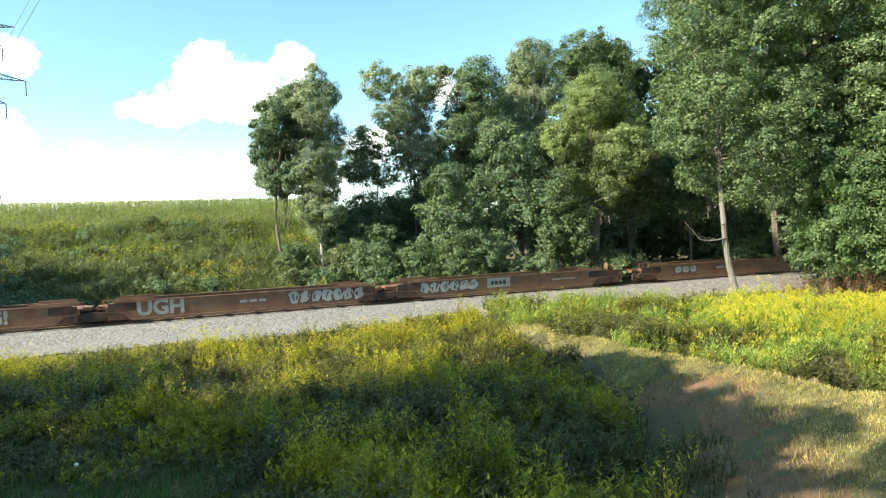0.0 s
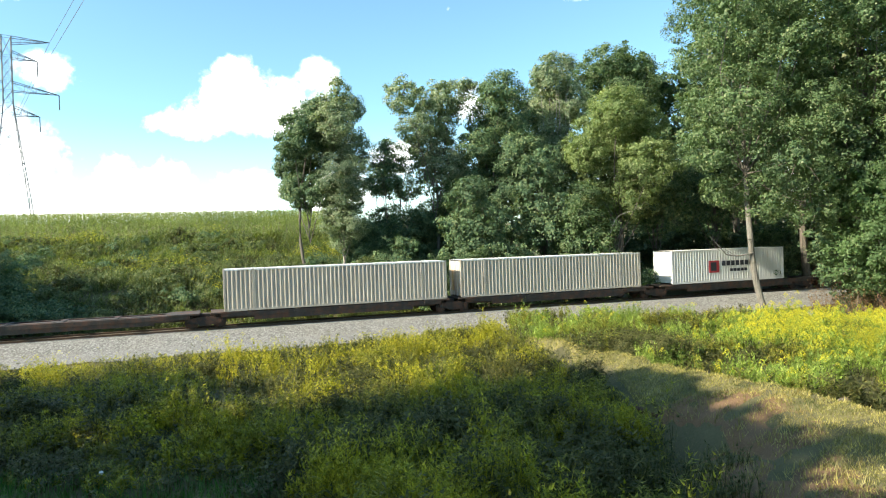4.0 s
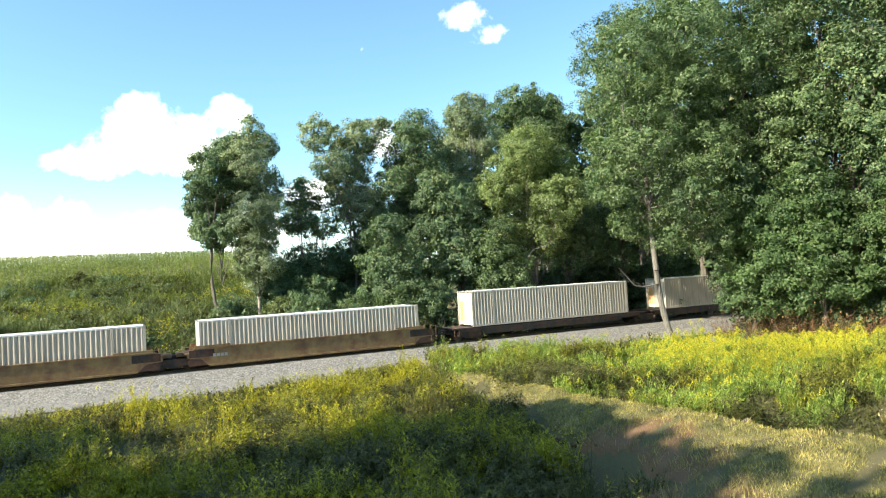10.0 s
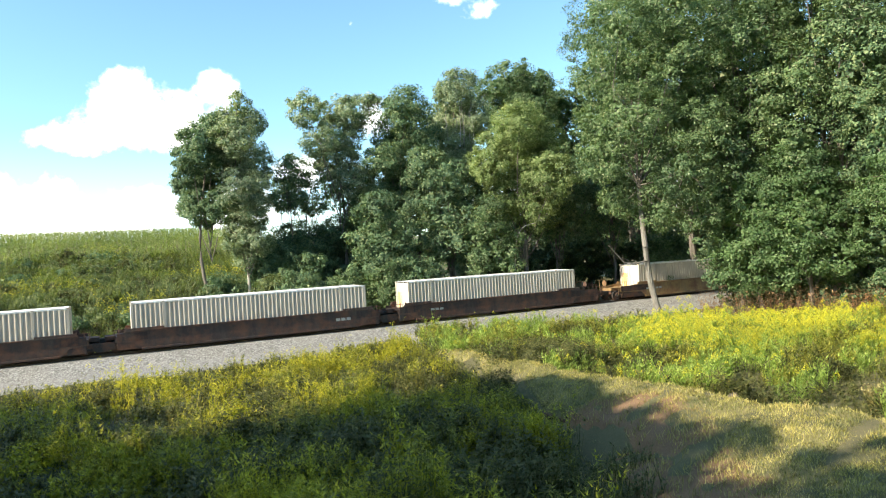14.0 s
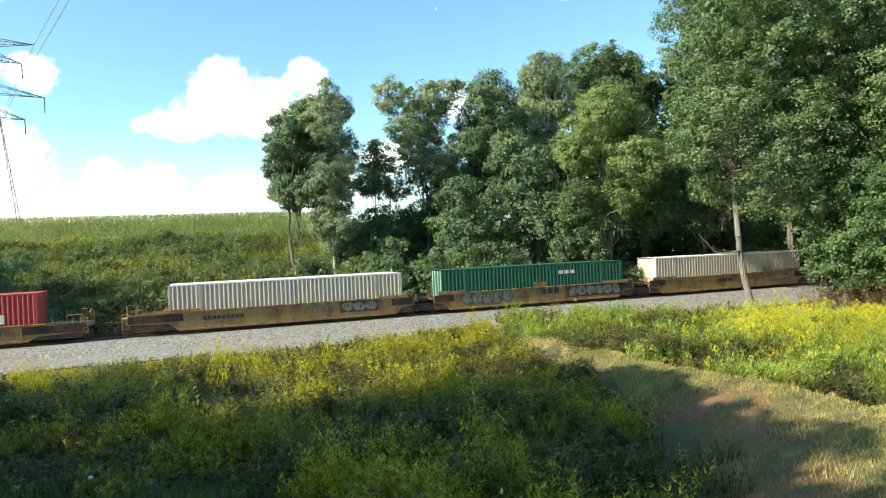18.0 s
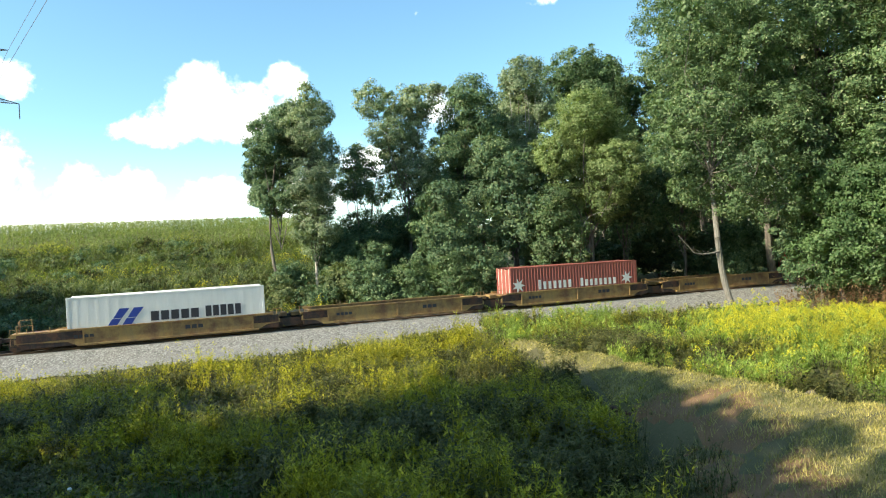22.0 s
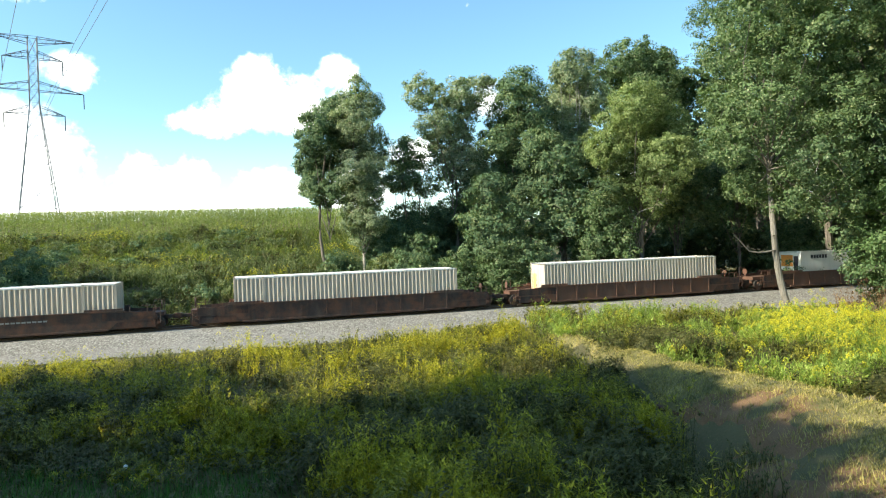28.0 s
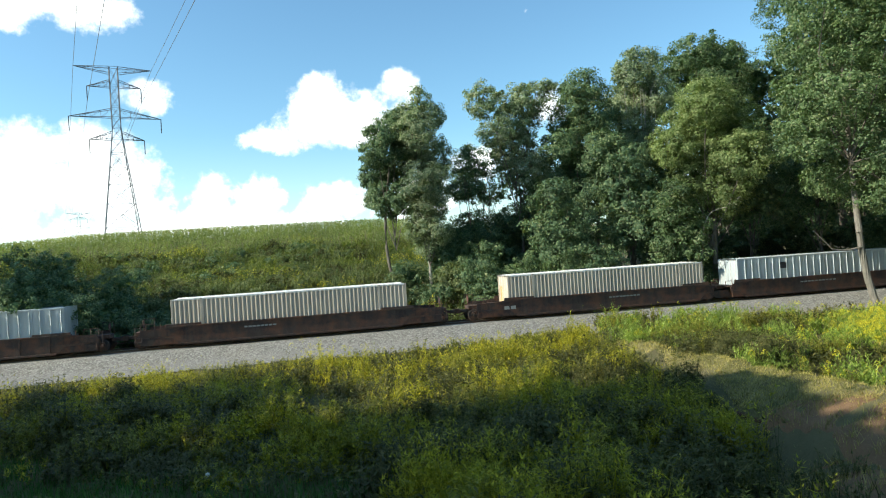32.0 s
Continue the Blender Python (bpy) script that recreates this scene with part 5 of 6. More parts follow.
def text_on(parent, words, x, z, size, mat, y=-1.452, name="lettering", label="", face=90, stretch=1.0, thick=0.0):
    """Letters on a side that faces the camera."""
    c = bpy.data.curves.new(name, "FONT")
    c.body, c.size, c.align_x, c.align_y, c.extrude, c.offset = words, size, "CENTER", "BOTTOM_BASELINE", 0.004, thick
    c.resolution_u = 3
    tmp = bpy.data.objects.new(name, c)
    me = bpy.data.meshes.new_from_object(tmp)
    bpy.data.objects.remove(tmp)
    me.materials.clear()
    me.materials.append(mat)
    ob = new(name, me)
    ob.parent = parent
    ob.matrix_basis = pose(x, y, z, face, 0, 0) @ Matrix.Diagonal((stretch, 1, 1, 1))
    if label:
        tagged(ob, label)
    return ob


def bars(parent, x0, x1, z, h, mat, y=-1.452, n=4, label="row of small unreadable stencilled marks", name="lettering", fill=0.78):
    bm = bmesh.new()
    w = (x1 - x0) / n
    for i in range(n):
        box(bm, x0 + i * w, x0 + (i + fill) * w, y - 0.004, y, z, z + h)
    return part(name, bm, mat, parent, label)


def scrawl(parent, x0, x1, z0, z1, mat, seed, y=-1.452, label="silver sprayed graffiti shapes"):
    """A row of rounded blobs of spray paint that spell nothing."""
    r = random.Random(seed)
    n = max(3, int((x1 - x0) / 0.72))
    w, h = (x1 - x0) / n, z1 - z0
    for i in range(n):
        cx = x0 + (i + 0.5) * w
        m = 13
        wob = [r.uniform(0.70, 1.12) for _ in range(m)]
        tilt, lean = r.uniform(-0.3, 0.3), r.uniform(-0.2, 0.35)
        ring = lambda k, lift: [(cx + (math.cos(a) * w * 0.62 + tilt * math.sin(a) * h * 0.35) * k * v, y - lift, z0 + h * (0.5 + 0.50 * max(-0.95, min(0.95, 1.25 * math.sin(a) * k * v)))) for a, v in zip(np.linspace(0.3, 0.3 + 2 * math.pi, m, endpoint=False), wob)]
        for nm, k, lift, mt, lb in (("graffiti_outline", 1.0, 0.002 + 0.002 * (i % 2), M["dark_mark"], "dark sprayed outline"), ("graffiti", 0.86, 0.007 + 0.002 * (i % 2), mat, label)):
            bm = bmesh.new()
            bm.faces.new([bm.verts.new(v) for v in ring(k, lift)])
            part(nm, bm, mt, parent, lb)
        bm = bmesh.new()
        for k in range(r.randint(1, 3)):
            a, b, u = cx + r.uniform(-0.3, 0.3) * w, z0 + h * r.uniform(0.15, 0.6), 0.05 * h
            bm.faces.new([bm.verts.new(v) for v in ((a - u, y - 0.012, b), (a + u, y - 0.012, b), (a + u + lean * h * 0.5, y - 0.012, b + 0.3 * h), (a - u + lean * h * 0.5, y - 0.012, b + 0.3 * h))])
        part("graffiti_stroke", bm, M["dark_mark"], parent, "dark sprayed stroke")


STAKES = {}


def well_car(lo, hi, centre, half, top, mat, ends, ribs, label, marks=()):
    """One unit of a well car. ends: 'c' coupler or 'j' shared truck, at its rear and its front."""
    u0 = (lo + hi) / 2
    car = empty("well_car", label, "railcar", "well cars of the train")
    c = centre - u0
    L = (hi - lo) / 2
    body = M[mat]
    tails = tuple(max(0.6, L + sg * c - half - (1.1 if e == "c" else 0.75)) for sg, e in ((1, ends[0]), (-1, ends[1])))
    for s in (-1, 1):
        ob = part("side_wall", well_side(half, top, ribs, s, tails), body, car)
        ob.location.x = c
        ys = sorted((s * 1.34, s * 1.50))
        part("top_chord", boxes((c - half - 0.35, c + half + 0.35, *ys, top - 0.02, top + 0.07), bevel=0.01), body, car)
        if half > 8:
            for e in (-1, 1):
                xs = sorted((c + e * (half - 2.0), c + e * (half + 0.30)))
                part("end_post", boxes((*xs, *sorted((s * 1.36, s * 1.48)), top + 0.072, top + 0.20), bevel=0.01), body, car)
        part("bottom_chord", boxes((c - half + 0.6, c + half - 0.6, *ys, 0.13, 0.27), bevel=0.01), body, car)
        if ribs:
            key = (mat, round(top, 2))
            if key not in STAKES:
                bm = boxes((-0.05, 0.05, -0.026, 0.026, 0.27, top - 0.02))
                me = bpy.data.meshes.new("stake")
                bm.to_mesh(me)
                bm.free()
                me.materials.append(body)
                STAKES[key] = me
            for x in np.linspace(-half + 1.0, half - 1.0, ribs):
                st = new("stake", STAKES[key])
                st.parent = car
                st.location = (c + x, s * 1.464, 0)
    for e, tail in zip((-1, 1), tails):
        if half < 8 and mat != "yellow_car":
            continue
        x = sorted((c + e * (half - 0.95), c + e * (half + tail - 0.12)))
        for s in (-1, 1):
            y = sorted((s * 1.448, s * 1.442))
            part("end_panel", boxes((x[0], x[1], y[0], y[1], top - 0.58, top - 0.08)), M["soot"], car, "sooty dark panel over the wheel truck")
        x = sorted((c + e * (half - 0.55), c + e * (half + tail - 0.12)))
        part("end_skirt", boxes((x[0], x[1], -1.43, -1.36, 0.22, top - 0.4), bevel=0.01), M["soot"], car, "greasy black plate beside the wheel truck")
        for k in (0.3, 0.75):
            xx = c + e * (half + tail * k)
            part("step_post", rod(bmesh.new(), (xx, -1.41, top - 0.5), (xx, -1.41, top + 0.28), 0.025, seg=5), body, car)
    bm = bmesh.new()
    for x in np.linspace(-half + 0.3, half - 0.3, 9):
        box(bm, c + x - 0.15, c + x + 0.15, -1.38, 1.38, 0.22, 0.30)
    box(bm, c - half, c + half, -0.5, 0.5, 0.18, 0.22)
    part("well_floor", bm, M["grime"], car)
    for s, e in ((-1, ends[0]), (1, ends[1])):
        xe = s * L - (s * 0.75 if e == "c" else s * 0.15)
        a, b = sorted((c + s * (half + 0.02), xe))
        bm = boxes((a, b, -0.62, 0.62, 0.86, 1.12), (a, a + 0.001 + min(0.9, b - a), -1.40, 1.40, 1.02, 1.10) if s > 0 else (b - min(0.9, b - a), b, -1.40, 1.40, 1.02, 1.10), bevel=0.01)
        part("end_platform", bm, body, car)
        w = c + s * (half + 0.01)
        bm = boxes((w - 0.04, w + 0.04, -1.38, 1.38, 0.35, 1.02), bevel=0.01)
        part("bulkhead", bm, M["grime"], car)
        if e == "c":
            truck(car, s * (L - 2.0))
            coupler(car, xe, s)
            ladder(car, xe - s * 0.35, -1.43, 0.45, 1.5, body)
            railing(car, xe - s * 0.9, -1.2, 1.1, 0.9, 0.55, body)
            railing(car, xe - s * 0.5, 1.2, 1.1, 0.7, 0.75, body)
            bm = bmesh.new()
            bmesh.ops.create_cone(bm, cap_ends=True, segments=16, radius1=0.28, radius2=0.28, depth=0.05, matrix=pose(xe - s * 0.25, 0.6, 1.55, 0, 90, 0))
            rod(bm, (xe - s * 0.25, 0.6, 1.1), (xe - s * 0.25, 0.6, 1.55), 0.04, seg=6)
            part("brake_wheel", bm, body, car)
        else:
            if s < 0:
                truck(car, s * L)
                bm = boxes((s * L - 0.35, s * L + 0.35, -0.4, 0.4, 0.80, 1.0), bevel=0.03)
                part("articulation", bm, M["grime"], car)
            railing(car, c + s * (half + 0.7), -1.25, 1.1, 0.6, 0.4, body)
    for kind, x0, x1, z0, z1, what in marks:
        if kind == "scrawl":
            scrawl(car, x0, x1, z0, min(z1, top - 0.03), M["silver_mark" if what < 20 else "faded_mark"], what)
        elif kind == "bars":
            bars(car, x0, x1, z0, (z1 - z0) * 0.7, M["silver_mark"], n=what)
        elif kind == "darkbars":
            bars(car, x0, x1, z0, z1 - z0, M["dark_mark"], n=what)
        elif kind == "panel":
            part("patch_panel", boxes((x0, x1, -1.448, -1.444, z0, z1)), M[what], car, "repainted panel on the side")
        else:
            text_on(car, what, (x0 + x1) / 2, z0, (z1 - z0) / 0.72, M["silver_mark"], name="graffiti", label="silver graffiti lettering", thick=0.05)
    set_on_line(car, u0)
    return car


def spine_car(lo, hi, mat, ends, label, centre=None):
    u0 = (lo + hi) / 2
    car = empty("spine_car", label, "railcar", "spine cars of the train")
    L = (hi - lo) / 2
    c = (centre - u0) if centre is not None else 0.0
    bm = bmesh.new()
    box(bm, -L + 0.5, L - 0.5, -0.42, 0.42, 0.50, 0.98, 0.02)
    part("spine", bm, M[mat], car)
    for s in (-1, 1):
        y = sorted((s * 1.05, s * 1.25))
        part("side_sill", boxes((-L + 1.0, L - 1.0, y[0], y[1], 0.70, 1.0), (-L + 3.2, L - 3.2, y[0] + 0.06, y[1] - 0.04, 0.42, 0.72), bevel=0.015), M[mat], car)
    for x in (-6.4, -3.2, 0.0, 3.2, 6.4):
        part("cross_arm", boxes((c + x - 0.16, c + x + 0.16, -1.3, 1.3, 0.84, 1.02), bevel=0.015), M[mat], car)
    for s, e in ((-1, ends[0]), (1, ends[1])):
        a, b = sorted((s * (L - 2.4), s * (L - 0.35)))
        part("end_platform", boxes((a, b, -1.32, 1.32, 0.94, 1.06), bevel=0.015), M[mat], car)
        if e == "c":
            truck(car, s * (L - 1.9))
            coupler(car, s * (L - 0.75), s)
            ladder(car, s * (L - 0.7), -1.3, 0.4, 1.3, M["rust_car"])
            railing(car, s * (L - 0.6), 1.2, 1.06, 0.5, 0.7, M[mat])
        elif s < 0:
            truck(car, s * L)
            part("articulation", boxes((s * L - 0.35, s * L + 0.35, -0.4, 0.4, 0.70, 0.95), bevel=0.03), M["grime"], car)
    set_on_line(car, u0)
    return car


def corrugated(L, z0, z1, y, sgn, pitch, depth, flat=0.45):
    """A ribbed side panel between the rails."""
    n = int(round(L / pitch))
    pitch = L / n
    xs, ds = [], []
    for i in range(n):
        x = -L / 2 + i * pitch
        for k, d in ((0, 0), (flat, 0), (flat + 0.12, depth), (0.88, depth)):
            xs.append(x + k * pitch)
            ds.append(d)
    xs.append(L / 2)
    ds.append(0)
    xs, ds = np.array(xs), np.array(ds)
    v = np.concatenate([np.stack([xs, sgn * (y + ds), np.full(len(xs), z)], 1) for z in (z0, z1)])
    i = np.arange(len(xs) - 1)
    f = np.stack([i, i + 1, i + 1 + len(xs), i + len(xs)], 1)
    return v, (f if sgn < 0 else f[:, ::-1])


def container(L, mat, label, H=2.9, pitch=0.31, reefer=False, unit_colour="orange_mark", wide=False):
    """A freight container, its base at z = 0, with ribbed walls, rails, posts, castings, doors at the rear."""
    b = empty("container", label, "container", "containers on the train")
    m = M[mat]
    # off-white boxes get the brightened sunlit colour on top
    cap = M["sunlit_roof"] if mat == "white_box" else m
    W = 1.30
    for s in (-1, 1):
        if reefer:
            v, f = corrugated(L - 0.24, 0.16, H - 0.12, W - 0.012, s, 0.60, 0.003, 0.7)
        else:
            v, f = corrugated(L - 0.24, 0.16, H - 0.12, W - (0.080 if not wide else 0.03), s, pitch, 0.074 if not wide else 0.05, 0.34 if not wide else 0.80)
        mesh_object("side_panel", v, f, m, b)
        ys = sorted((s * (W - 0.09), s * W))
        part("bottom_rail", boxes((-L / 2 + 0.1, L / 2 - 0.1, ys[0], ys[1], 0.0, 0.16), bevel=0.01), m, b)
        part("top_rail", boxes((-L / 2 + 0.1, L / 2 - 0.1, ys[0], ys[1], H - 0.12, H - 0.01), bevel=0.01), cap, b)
        for e in (-1, 1):
            xs = sorted((e * (L / 2 - 0.15), e * L / 2))
            part("corner_post", boxes((xs[0], xs[1], ys[0] - (0.04 if s > 0 else 0), ys[1] + (0.04 if s < 0 else 0), 0.02, H - 0.01), bevel=0.01), m, b)
            if L > 13:
                xs = (e * 6.095 - 0.08, e * 6.095 + 0.08)
                part("lift_post", boxes((xs[0], xs[1], *sorted((s * (W - 0.05), s * (W + 0.006))), 0.02, H), bevel=0.008), m, b)
    v, f = corrugated(L - 0.2, -(W - 0.06), W - 0.06, H - 0.035, 1, 0.35 * 2, 0.018, 0.5)
    v = np.stack([v[:, 0], v[:, 2], v[:, 1]], 1)
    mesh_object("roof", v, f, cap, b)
    part("floor", boxes((-L / 2 + 0.1, L / 2 - 0.1, -W + 0.06, W - 0.06, 0.08, 0.15)), M["grime"], b)
    part("front_wall", boxes((L / 2 - 0.12, L / 2 - 0.07, -W + 0.09, W - 0.09, 0.05, H - 0.05)), m, b)
    if reefer:
        part("rear_frame", boxes((-L / 2 + 0.04, -L / 2 + 0.10, -W + 0.09, W - 0.09, 0.05, H - 0.05)), m, b)
        unit_ = part("cooling_unit", boxes((-L / 2 + 0.01, -L / 2 + 0.05, -1.05, 1.05, 0.25, H - 0.25), bevel=0.01), M["white_mark"], b, "refrigeration unit set in the end wall")
        part("unit_cover", boxes((-L / 2 - 0.02, -L / 2 + 0.02, -0.35, 1.0, 1.55, H - 0.32), bevel=0.01), M[unit_colour], unit_, "cover over the fans")
        part("fan_grille", boxes((-L / 2 - 0.012, -L / 2 + 0.012, -0.95, -0.45, 1.0, 2.5)), M["dark_mark"], unit_, "dark fan grille")
        part("compressor_bay", boxes((-L / 2 - 0.012, -L / 2 + 0.012, -0.3, 0.95, 0.4, 1.2)), M["grime"], unit_, "dark open bay with pipes")
    else:
        for s in (-1, 1):
            y = sorted((s * 0.012, s * (W - 0.09)))
            d = part("door", boxes((-L / 2 + 0.05, -L / 2 + 0.10, y[0], y[1], 0.12, H - 0.12), bevel=0.008), m, b)
            for yy in (0.35, 0.95):
                bm = bmesh.new()
                rod(bm, (-L / 2 + 0.035, s * yy, 0.08), (-L / 2 + 0.035, s * yy, H - 0.08), 0.02, seg=5)
                part("locking_bar", bm, M["white_mark"], d, "steel locking bar")
    return b


def load(u_left, L, z, b):
    set_on_line(b, u_left + L / 2, z)


DECK, WELL = 1.07, 0.31
B53, B40 = 16.15, 12.19

# Cars, front first: rear joint, front joint, ends.
rusty = "rust-brown well car unit with graffiti, empty"
well_car(33.9, 54.5, 44.3, 8.15, 1.36, "rust_car", "cj", 0, rusty, [("scrawl", -5.6, -3.2, 0.60, 1.2, 11), ("bars", -1.0, 1.0, 0.8, 1.05, 6)])
well_car(12.3, 33.9, 22.6, 8.15, 1.36, "rust_car", "jc", 0, rusty, [("scrawl", -8.2, -3.4, 0.46, 1.40, 3), ("panel", -2.6, -0.6, 0.55, 1.3, "silver_mark"), ("darkbars", -2.3, -0.9, 0.75, 1.05, 4), ("bars", 3.2, 5.4, 0.8, 0.95, 8)])
well_car(-7.2, 12.3, 2.55, 8.15, 1.36, "rust_car", "jj", 0, rusty, [("text", -8.0, -3.4, 0.44, 1.42, "UGH"), ("bars", -0.7, 1.2, 0.78, 1.05, 3), ("scrawl", 2.6, 8.0, 0.42, 1.46, 5)])
well_car(-27.4, -7.2, -16.9, 8.15, 1.36, "rust_car", "cj", 0, rusty, [("scrawl", -5.8, -2.8, 0.50, 1.4, 8), ("bars", -2.6, 0.6, 0.7, 1.0, 8), ("text", 1.8, 5.8, 0.50, 1.36, "PENG!")])
spine = "black spine car platform streaked with rust"
for lo, hi, ends, ctr in [(-46.0, -27.9, "jc", -38.3), (-64.3, -46.0, "jj", -55.6), (-82.2, -64.3, "jj", -72.9), (-99.7, -82.2, "jj", -91.0), (-117.8, -99.7, "cj", -108.7),
                          (-136.6, -118.2, "jc", -127.4), (-156.2, -136.6, "jj", -145.9), (-176.9, -156.2, "cj", -166.6)]:
    spine_car(lo, hi, "black_car", ends, spine, ctr)
sh = "dark brown well car unit carrying a container"
for lo, hi, ends, ctr, half, mat, ribs, marks in [
        (-197.2, -177.2, "jc", -187.5, 8.15, "tan_car", 0, [("bars", -7.6, -6.6, 0.75, 1.05, 4)]), (-216.7, -197.2, "jj", -207.0, 8.15, "tan_car", 0, [("bars", -7.4, -6.2, 0.8, 1.05, 4)]), (-238.0, -216.7, "cj", -226.3, 8.15, "tan_car", 0, [("bars", -6.4, -4.4, 0.8, 1.0, 5)]),
        (-259.8, -238.3, "jc", -250.0, 8.15, "brown_car", 0, [("bars", -7.2, -6.0, 0.8, 1.05, 3)]), (-279.45, -259.8, "jj", -269.6, 8.15, "brown_car", 0, [("bars", 5.6, 6.8, 0.7, 1.0, 3)]), (-300.8, -279.45, "cj", -289.3, 8.15, "brown_car", 0, [("bars", -6.0, -5.0, 0.8, 1.0, 3)]),
        (-322.2, -301.0, "jc", -312.5, 8.15, "yellow_car", 0, [("darkbars", -2.6, -0.8, 0.8, 1.05, 3), ("bars", 3.0, 5.6, 0.8, 0.95, 8)]),
        (-341.6, -322.2, "jj", -332.0, 8.15, "yellow_car", 0, [("scrawl", -6.6, -2.4, 0.44, 1.42, 21), ("darkbars", 0.2, 1.9, 0.85, 1.25, 3), ("panel", 2.4, 8.0, 0.42, 1.40, "brown_car"), ("scrawl", 2.7, 7.6, 0.5, 1.3, 22)]),
        (-363.1, -341.6, "cj", -351.3, 8.15, "yellow_car", 0, [("darkbars", -4.9, -2.2, 0.75, 1.0, 9), ("scrawl", 2.4, 3.6, 0.7, 1.1, 24), ("panel", 4.4, 7.2, 0.55, 1.35, "brown_car"), ("scrawl", 4.5, 7.1, 0.6, 1.3, 23)])]:
    well_car(lo, hi, ctr, half, 1.36, mat, ends, ribs, sh if mat == "brown_car" else "tan well car unit carrying a container" if mat == "tan_car" else "yellow well car unit with graffiti carrying a container", marks)
for lo, hi, ends, ctr, full in [(-380.9, -363.3, "jc", -373.1, 1), (-396.55, -380.9, "jj", -388.7, 0), (-412.2, -396.55, "jj", -404.4, 1), (-427.9, -412.2, "jj", -420.05, 0), (-445.8, -427.9, "cj", -435.7, 1)]:
    well_car(lo, hi, ctr, 6.2, 1.18, "yellow_car", ends, 3, "yellow short well car unit carrying a container" if full else "empty yellow short well car unit", [("darkbars", -4.6, -3.4, 0.65, 0.85, 4), ("darkbars", 2.0, 3.2, 0.65, 0.9, 3)])
for lo, hi, ends, ctr in [(-467.1, -446.0, "jc", -457.3), (-486.6, -467.1, "jj", -476.8), (-507.9, -486.6, "cj", -496.3), (-531.2, -508.1, "cc", -519.6)]:
    well_car(lo, hi, ctr, 8.15, 1.36, "maroon_car", ends, 9, "red-brown ribbed well car unit carrying a container")
for lo, hi, ends, ctr, marks in [(-554.7, -531.4, "cc", -543.0, []), (-576.3, -554.9, "jc", -566.5, [("bars", -7.6, -6.4, 0.7, 1.05, 2), ("bars", 0.5, 3.2, 0.95, 1.1, 9)]), (-595.8, -576.3, "jj", -586.2, [("bars", -2.6, 0.8, 0.95, 1.1, 10)]),
                                 (-617.2, -595.8, "cj", -605.4, [("bars", -7.4, -6.4, 0.7, 1.05, 2), ("bars", 1.0, 3.6, 0.95, 1.1, 9)]), (-640.5, -617.4, "cc", -629.2, [("bars", -3.6, -1.4, 0.95, 1.1, 8)]), (-664.0, -640.7, "jc", -652.0, [])]:
    well_car(lo, hi, ctr, 8.15, 1.36, "brown_car", ends, 0 if marks else 9, sh, marks)

# Containers.
white_label = "off-white ribbed 53-foot freight container with grimy walls"
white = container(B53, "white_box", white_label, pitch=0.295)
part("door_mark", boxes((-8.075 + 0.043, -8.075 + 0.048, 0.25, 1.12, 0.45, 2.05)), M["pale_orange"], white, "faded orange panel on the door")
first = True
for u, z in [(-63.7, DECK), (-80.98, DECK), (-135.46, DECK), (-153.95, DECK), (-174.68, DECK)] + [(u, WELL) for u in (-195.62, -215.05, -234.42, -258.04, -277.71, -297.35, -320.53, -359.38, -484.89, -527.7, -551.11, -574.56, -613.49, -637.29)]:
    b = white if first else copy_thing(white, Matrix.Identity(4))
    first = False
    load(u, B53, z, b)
h = container(B40, "white_reefer", "white 40-foot container with a dark lettered mark", pitch=0.28)
part("logo", boxes((-2.25, -1.15, -1.312, -1.303, 0.85, 1.9)), M["red_mark"], h, "dark red square mark")
part("logo", boxes((-2.05, -1.45, -1.318, -1.311, 1.0, 1.75)), M["dark_mark"], h, "black stroke over the mark")
bars(h, -0.85, 2.65, 1.42, 0.42, M["dark_mark"], -1.305, 7, "dark block lettering", "logo")
bars(h, 0.0, 2.0, 0.9, 0.25, M["dark_mark"], -1.305, 5, "small dark lettering", "logo")
load(-44.38, B40, DECK, h)
bl = container(15.85, "blue_box", "dark blue ribbed freight container with a red door edge", pitch=0.33)
part("red_edge", boxes((-7.93, -7.70, -1.306, -1.300, 0.05, 2.85)), M["red_mark"], bl, "red painted corner post")
part("stencil", boxes((7.0, 7.25, -1.306, -1.300, 2.2, 2.5)), M["white_mark"], bl)
load(-116.59, 15.85, DECK, bl)
gr = container(B53, "green_box", "green ribbed 53-foot freight container")
part("logo", boxes((-0.2, 0.9, -1.312, -1.303, 0.5, 1.5)), M["yellow_car"], gr, "small yellow square mark")
bars(gr, 2.0, 3.6, 2.05, 0.28, M["white_mark"], -1.306, 3, "small pale mark", "logo")
load(-340.08, B53, WELL, gr)


def sweep(parent, cx, cz, mat, k=1.0):
    """A winged swoosh between two words."""
    bm = bmesh.new()
    for pts in ([(-1.3, 0.9), (-0.2, 0.2), (0.9, 0.0), (-0.1, 0.5)], [(-0.9, -0.75), (0.0, -0.15), (1.3, -0.8), (0.1, -0.45)]):
        bm.faces.new([bm.verts.new((cx + x * k, -1.31, cz + z * k)) for x, z in pts])
    part("logo", bm, mat, parent, "pale winged device")


def capitals(parent, x0, x1, z, h, n):
    """A row of plain upright bars that stands for large capitals, the first one taller."""
    bm = bmesh.new()
    w = (x1 - x0) / n
    for i in range(n):
        box(bm, x0 + i * w, x0 + (i + 0.55) * w, -1.311, -1.305, z, z + h * (1.25 if i == 0 else 1.0))
    part("logo", bm, M["white_mark"], parent, "large pale capitals drawn as plain bars")


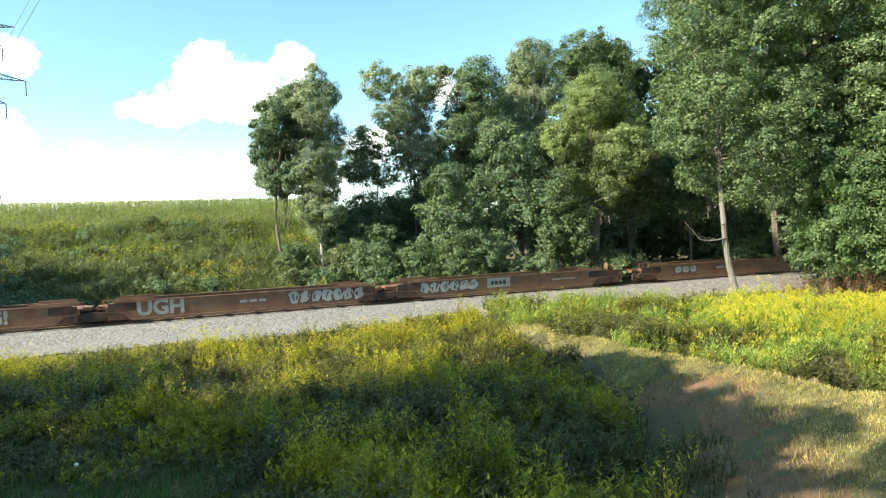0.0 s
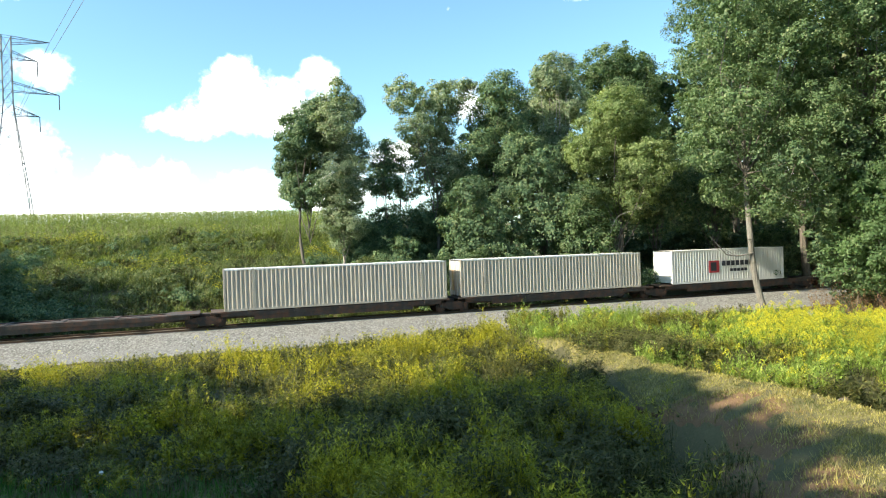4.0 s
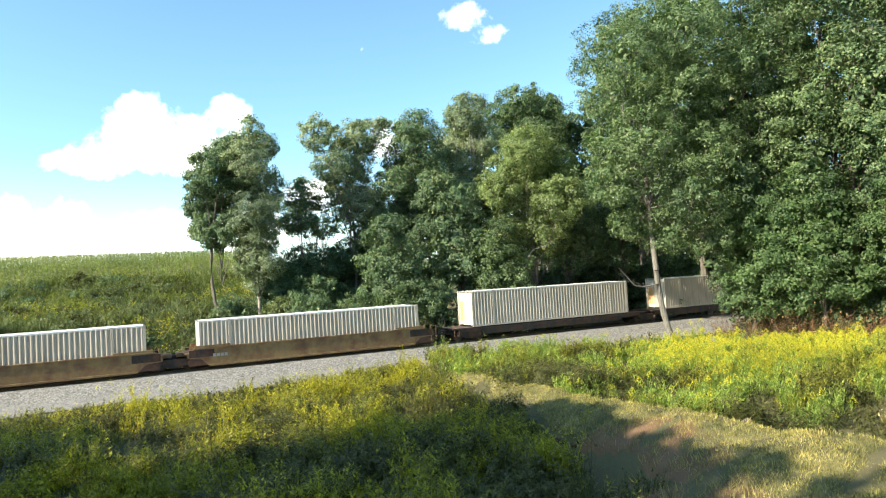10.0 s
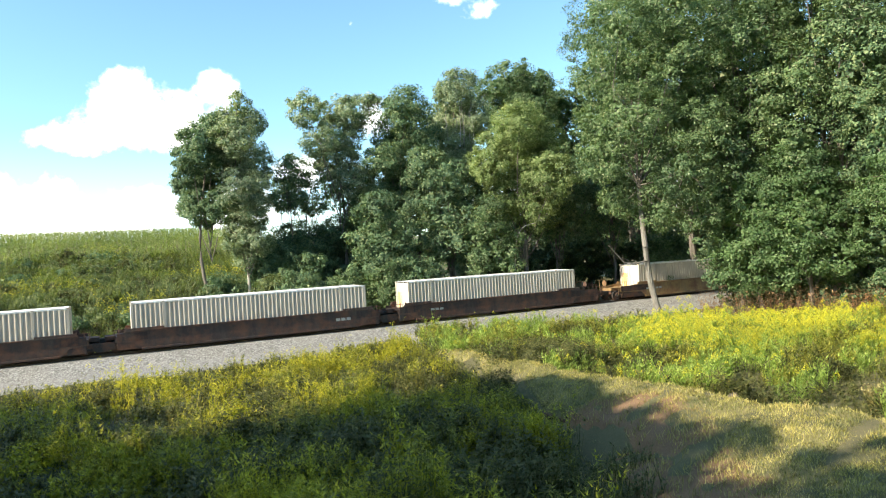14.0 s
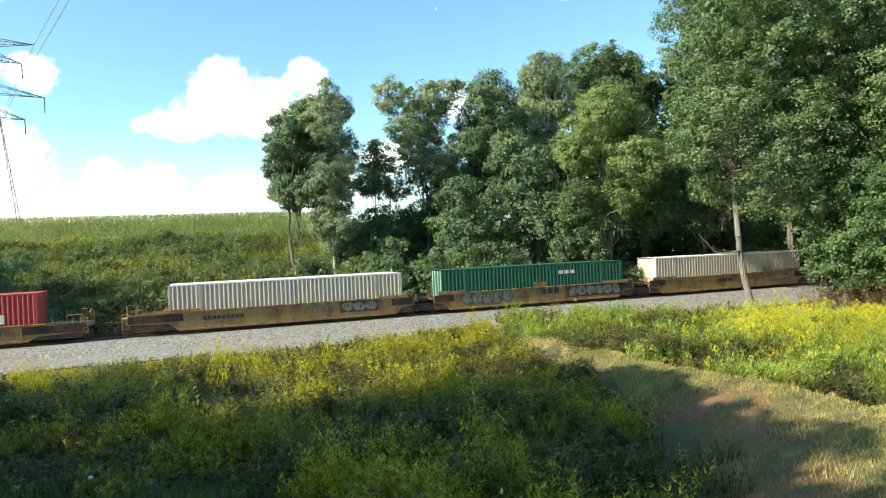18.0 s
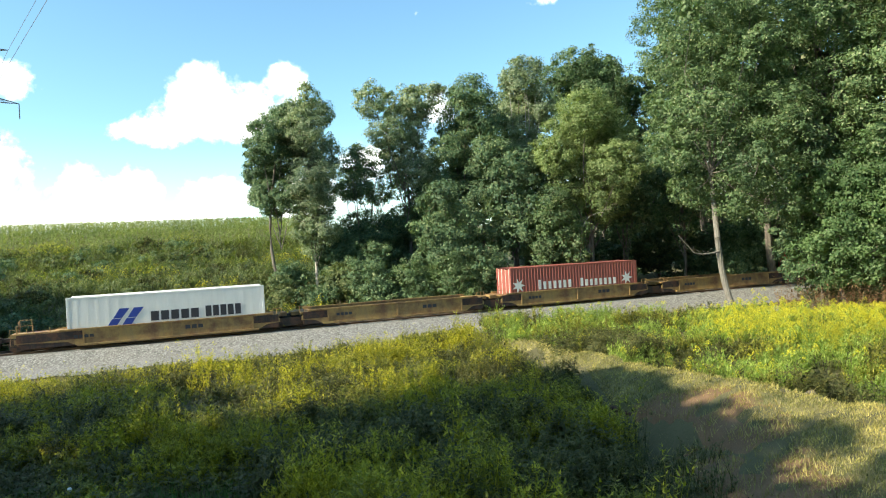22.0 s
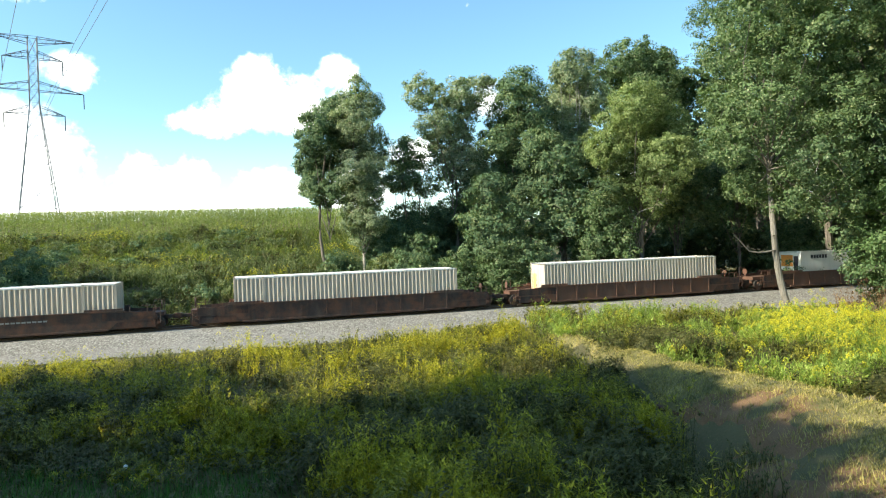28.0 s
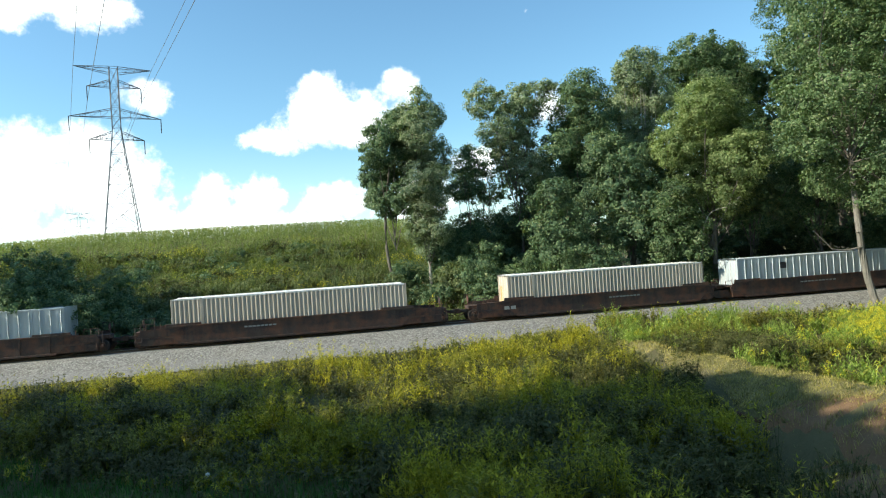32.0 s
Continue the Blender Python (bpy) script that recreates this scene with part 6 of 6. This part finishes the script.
rd = container(B40, "red_box", "red 40-foot container with a large pale lettered name and device", pitch=0.28)
capitals(rd, -4.4, 0.5, 1.02, 0.56, 9)
capitals(rd, 2.35, 4.5, 1.06, 0.56, 4)
sweep(rd, 1.4, 1.45, M["white_mark"])
load(-379.17, B40, WELL, rd)
ps = container(B40, "oxide_box", "dull red 40-foot container with large pale lettering and stars", pitch=0.28)
capitals(ps, -3.6, -0.3, 1.02, 0.62, 7)
capitals(ps, 0.4, 4.1, 1.02, 0.54, 8)
for x in (-5.4, 5.0):
    bm = bmesh.new()
    pts = [(x + math.cos(a) * r, -1.31, 1.45 + math.sin(a) * r) for a, r in zip(np.linspace(0, 2 * math.pi, 14, endpoint=False), [0.62, 0.26] * 7)]
    bm.faces.new([bm.verts.new(q) for q in pts])
    part("logo", bm, M["white_mark"], ps, "pale star device")
load(-410.46, B40, WELL, ps)
hp = container(B40, "white_reefer", "white refrigerated container with large dark blue lettering", reefer=True)
bars(hp, -1.2, 1.9, 1.05, 0.62, M["dark_mark"], -1.306, 5, "large dark rounded lettering", "logo")
bars(hp, 2.2, 4.6, 1.05, 0.72, M["dark_mark"], -1.306, 5, "large dark rounded lettering", "logo")
for dx in (0.0, 0.85):
    bm = bmesh.new()
    for pts in ([(-3.9, 0.75), (-3.35, 0.75), (-2.95, 1.35), (-3.5, 1.35)], [(-3.45, 1.38), (-2.93, 1.38), (-2.45, 2.0), (-3.05, 2.0)]):
        bm.faces.new([bm.verts.new((x + dx, -1.31, z)) for x, z in pts])
    part("logo", bm, M["blue_mark"], hp, "blue slanted device")
load(-441.82, B40, WELL, hp)
se_ = container(B40, "white_reefer", "white refrigerated container with small dark lettering", reefer=True, unit_colour="white_reefer")
bars(se_, -4.6, -2.9, 2.2, 0.35, M["dark_mark"], -1.306, 5, "small dark lettering", "logo")
bars(se_, 4.6, 5.5, 1.5, 0.15, M["dark_mark"], -1.306, 4, "small marks", "logo")
load(-463.42, B40, WELL, se_)
cr = container(B40, "white_reefer", "white refrigerated container with an orange cooling unit", reefer=True)
bars(cr, -5.0, -3.1, 2.25, 0.32, M["dark_mark"], -1.306, 6, "small dark lettering", "logo")
load(-502.4, B40, WELL, cr)
pb = container(B53, "pale_blue_box", "pale blue-grey 53-foot container with wide flat panels", pitch=0.63, wide=True)
part("logo", boxes((-4.2, -3.6, -1.312, -1.303, 1.9, 2.4)), M["dark_mark"], pb, "small dark square mark")
load(-594.24, B53, WELL, pb)
pw = container(B53, "pale_blue_box", "pale grey 53-foot container with wide flat panels", pitch=0.63, wide=True)
load(-660.06, B53, WELL, pw)


# ---- what moves ----
def motions():
    for ob, u, z in MOVING:
        rows = []
        for t in (0, 4, 8, 12, 16, 20, 24, 28, 32):
            x, y = on_line(u + travelled(t))
            rows.append((t, pose(x, y, z, 0, 0, RAIL_AZ)))
        walk(ob, rows)


motions()
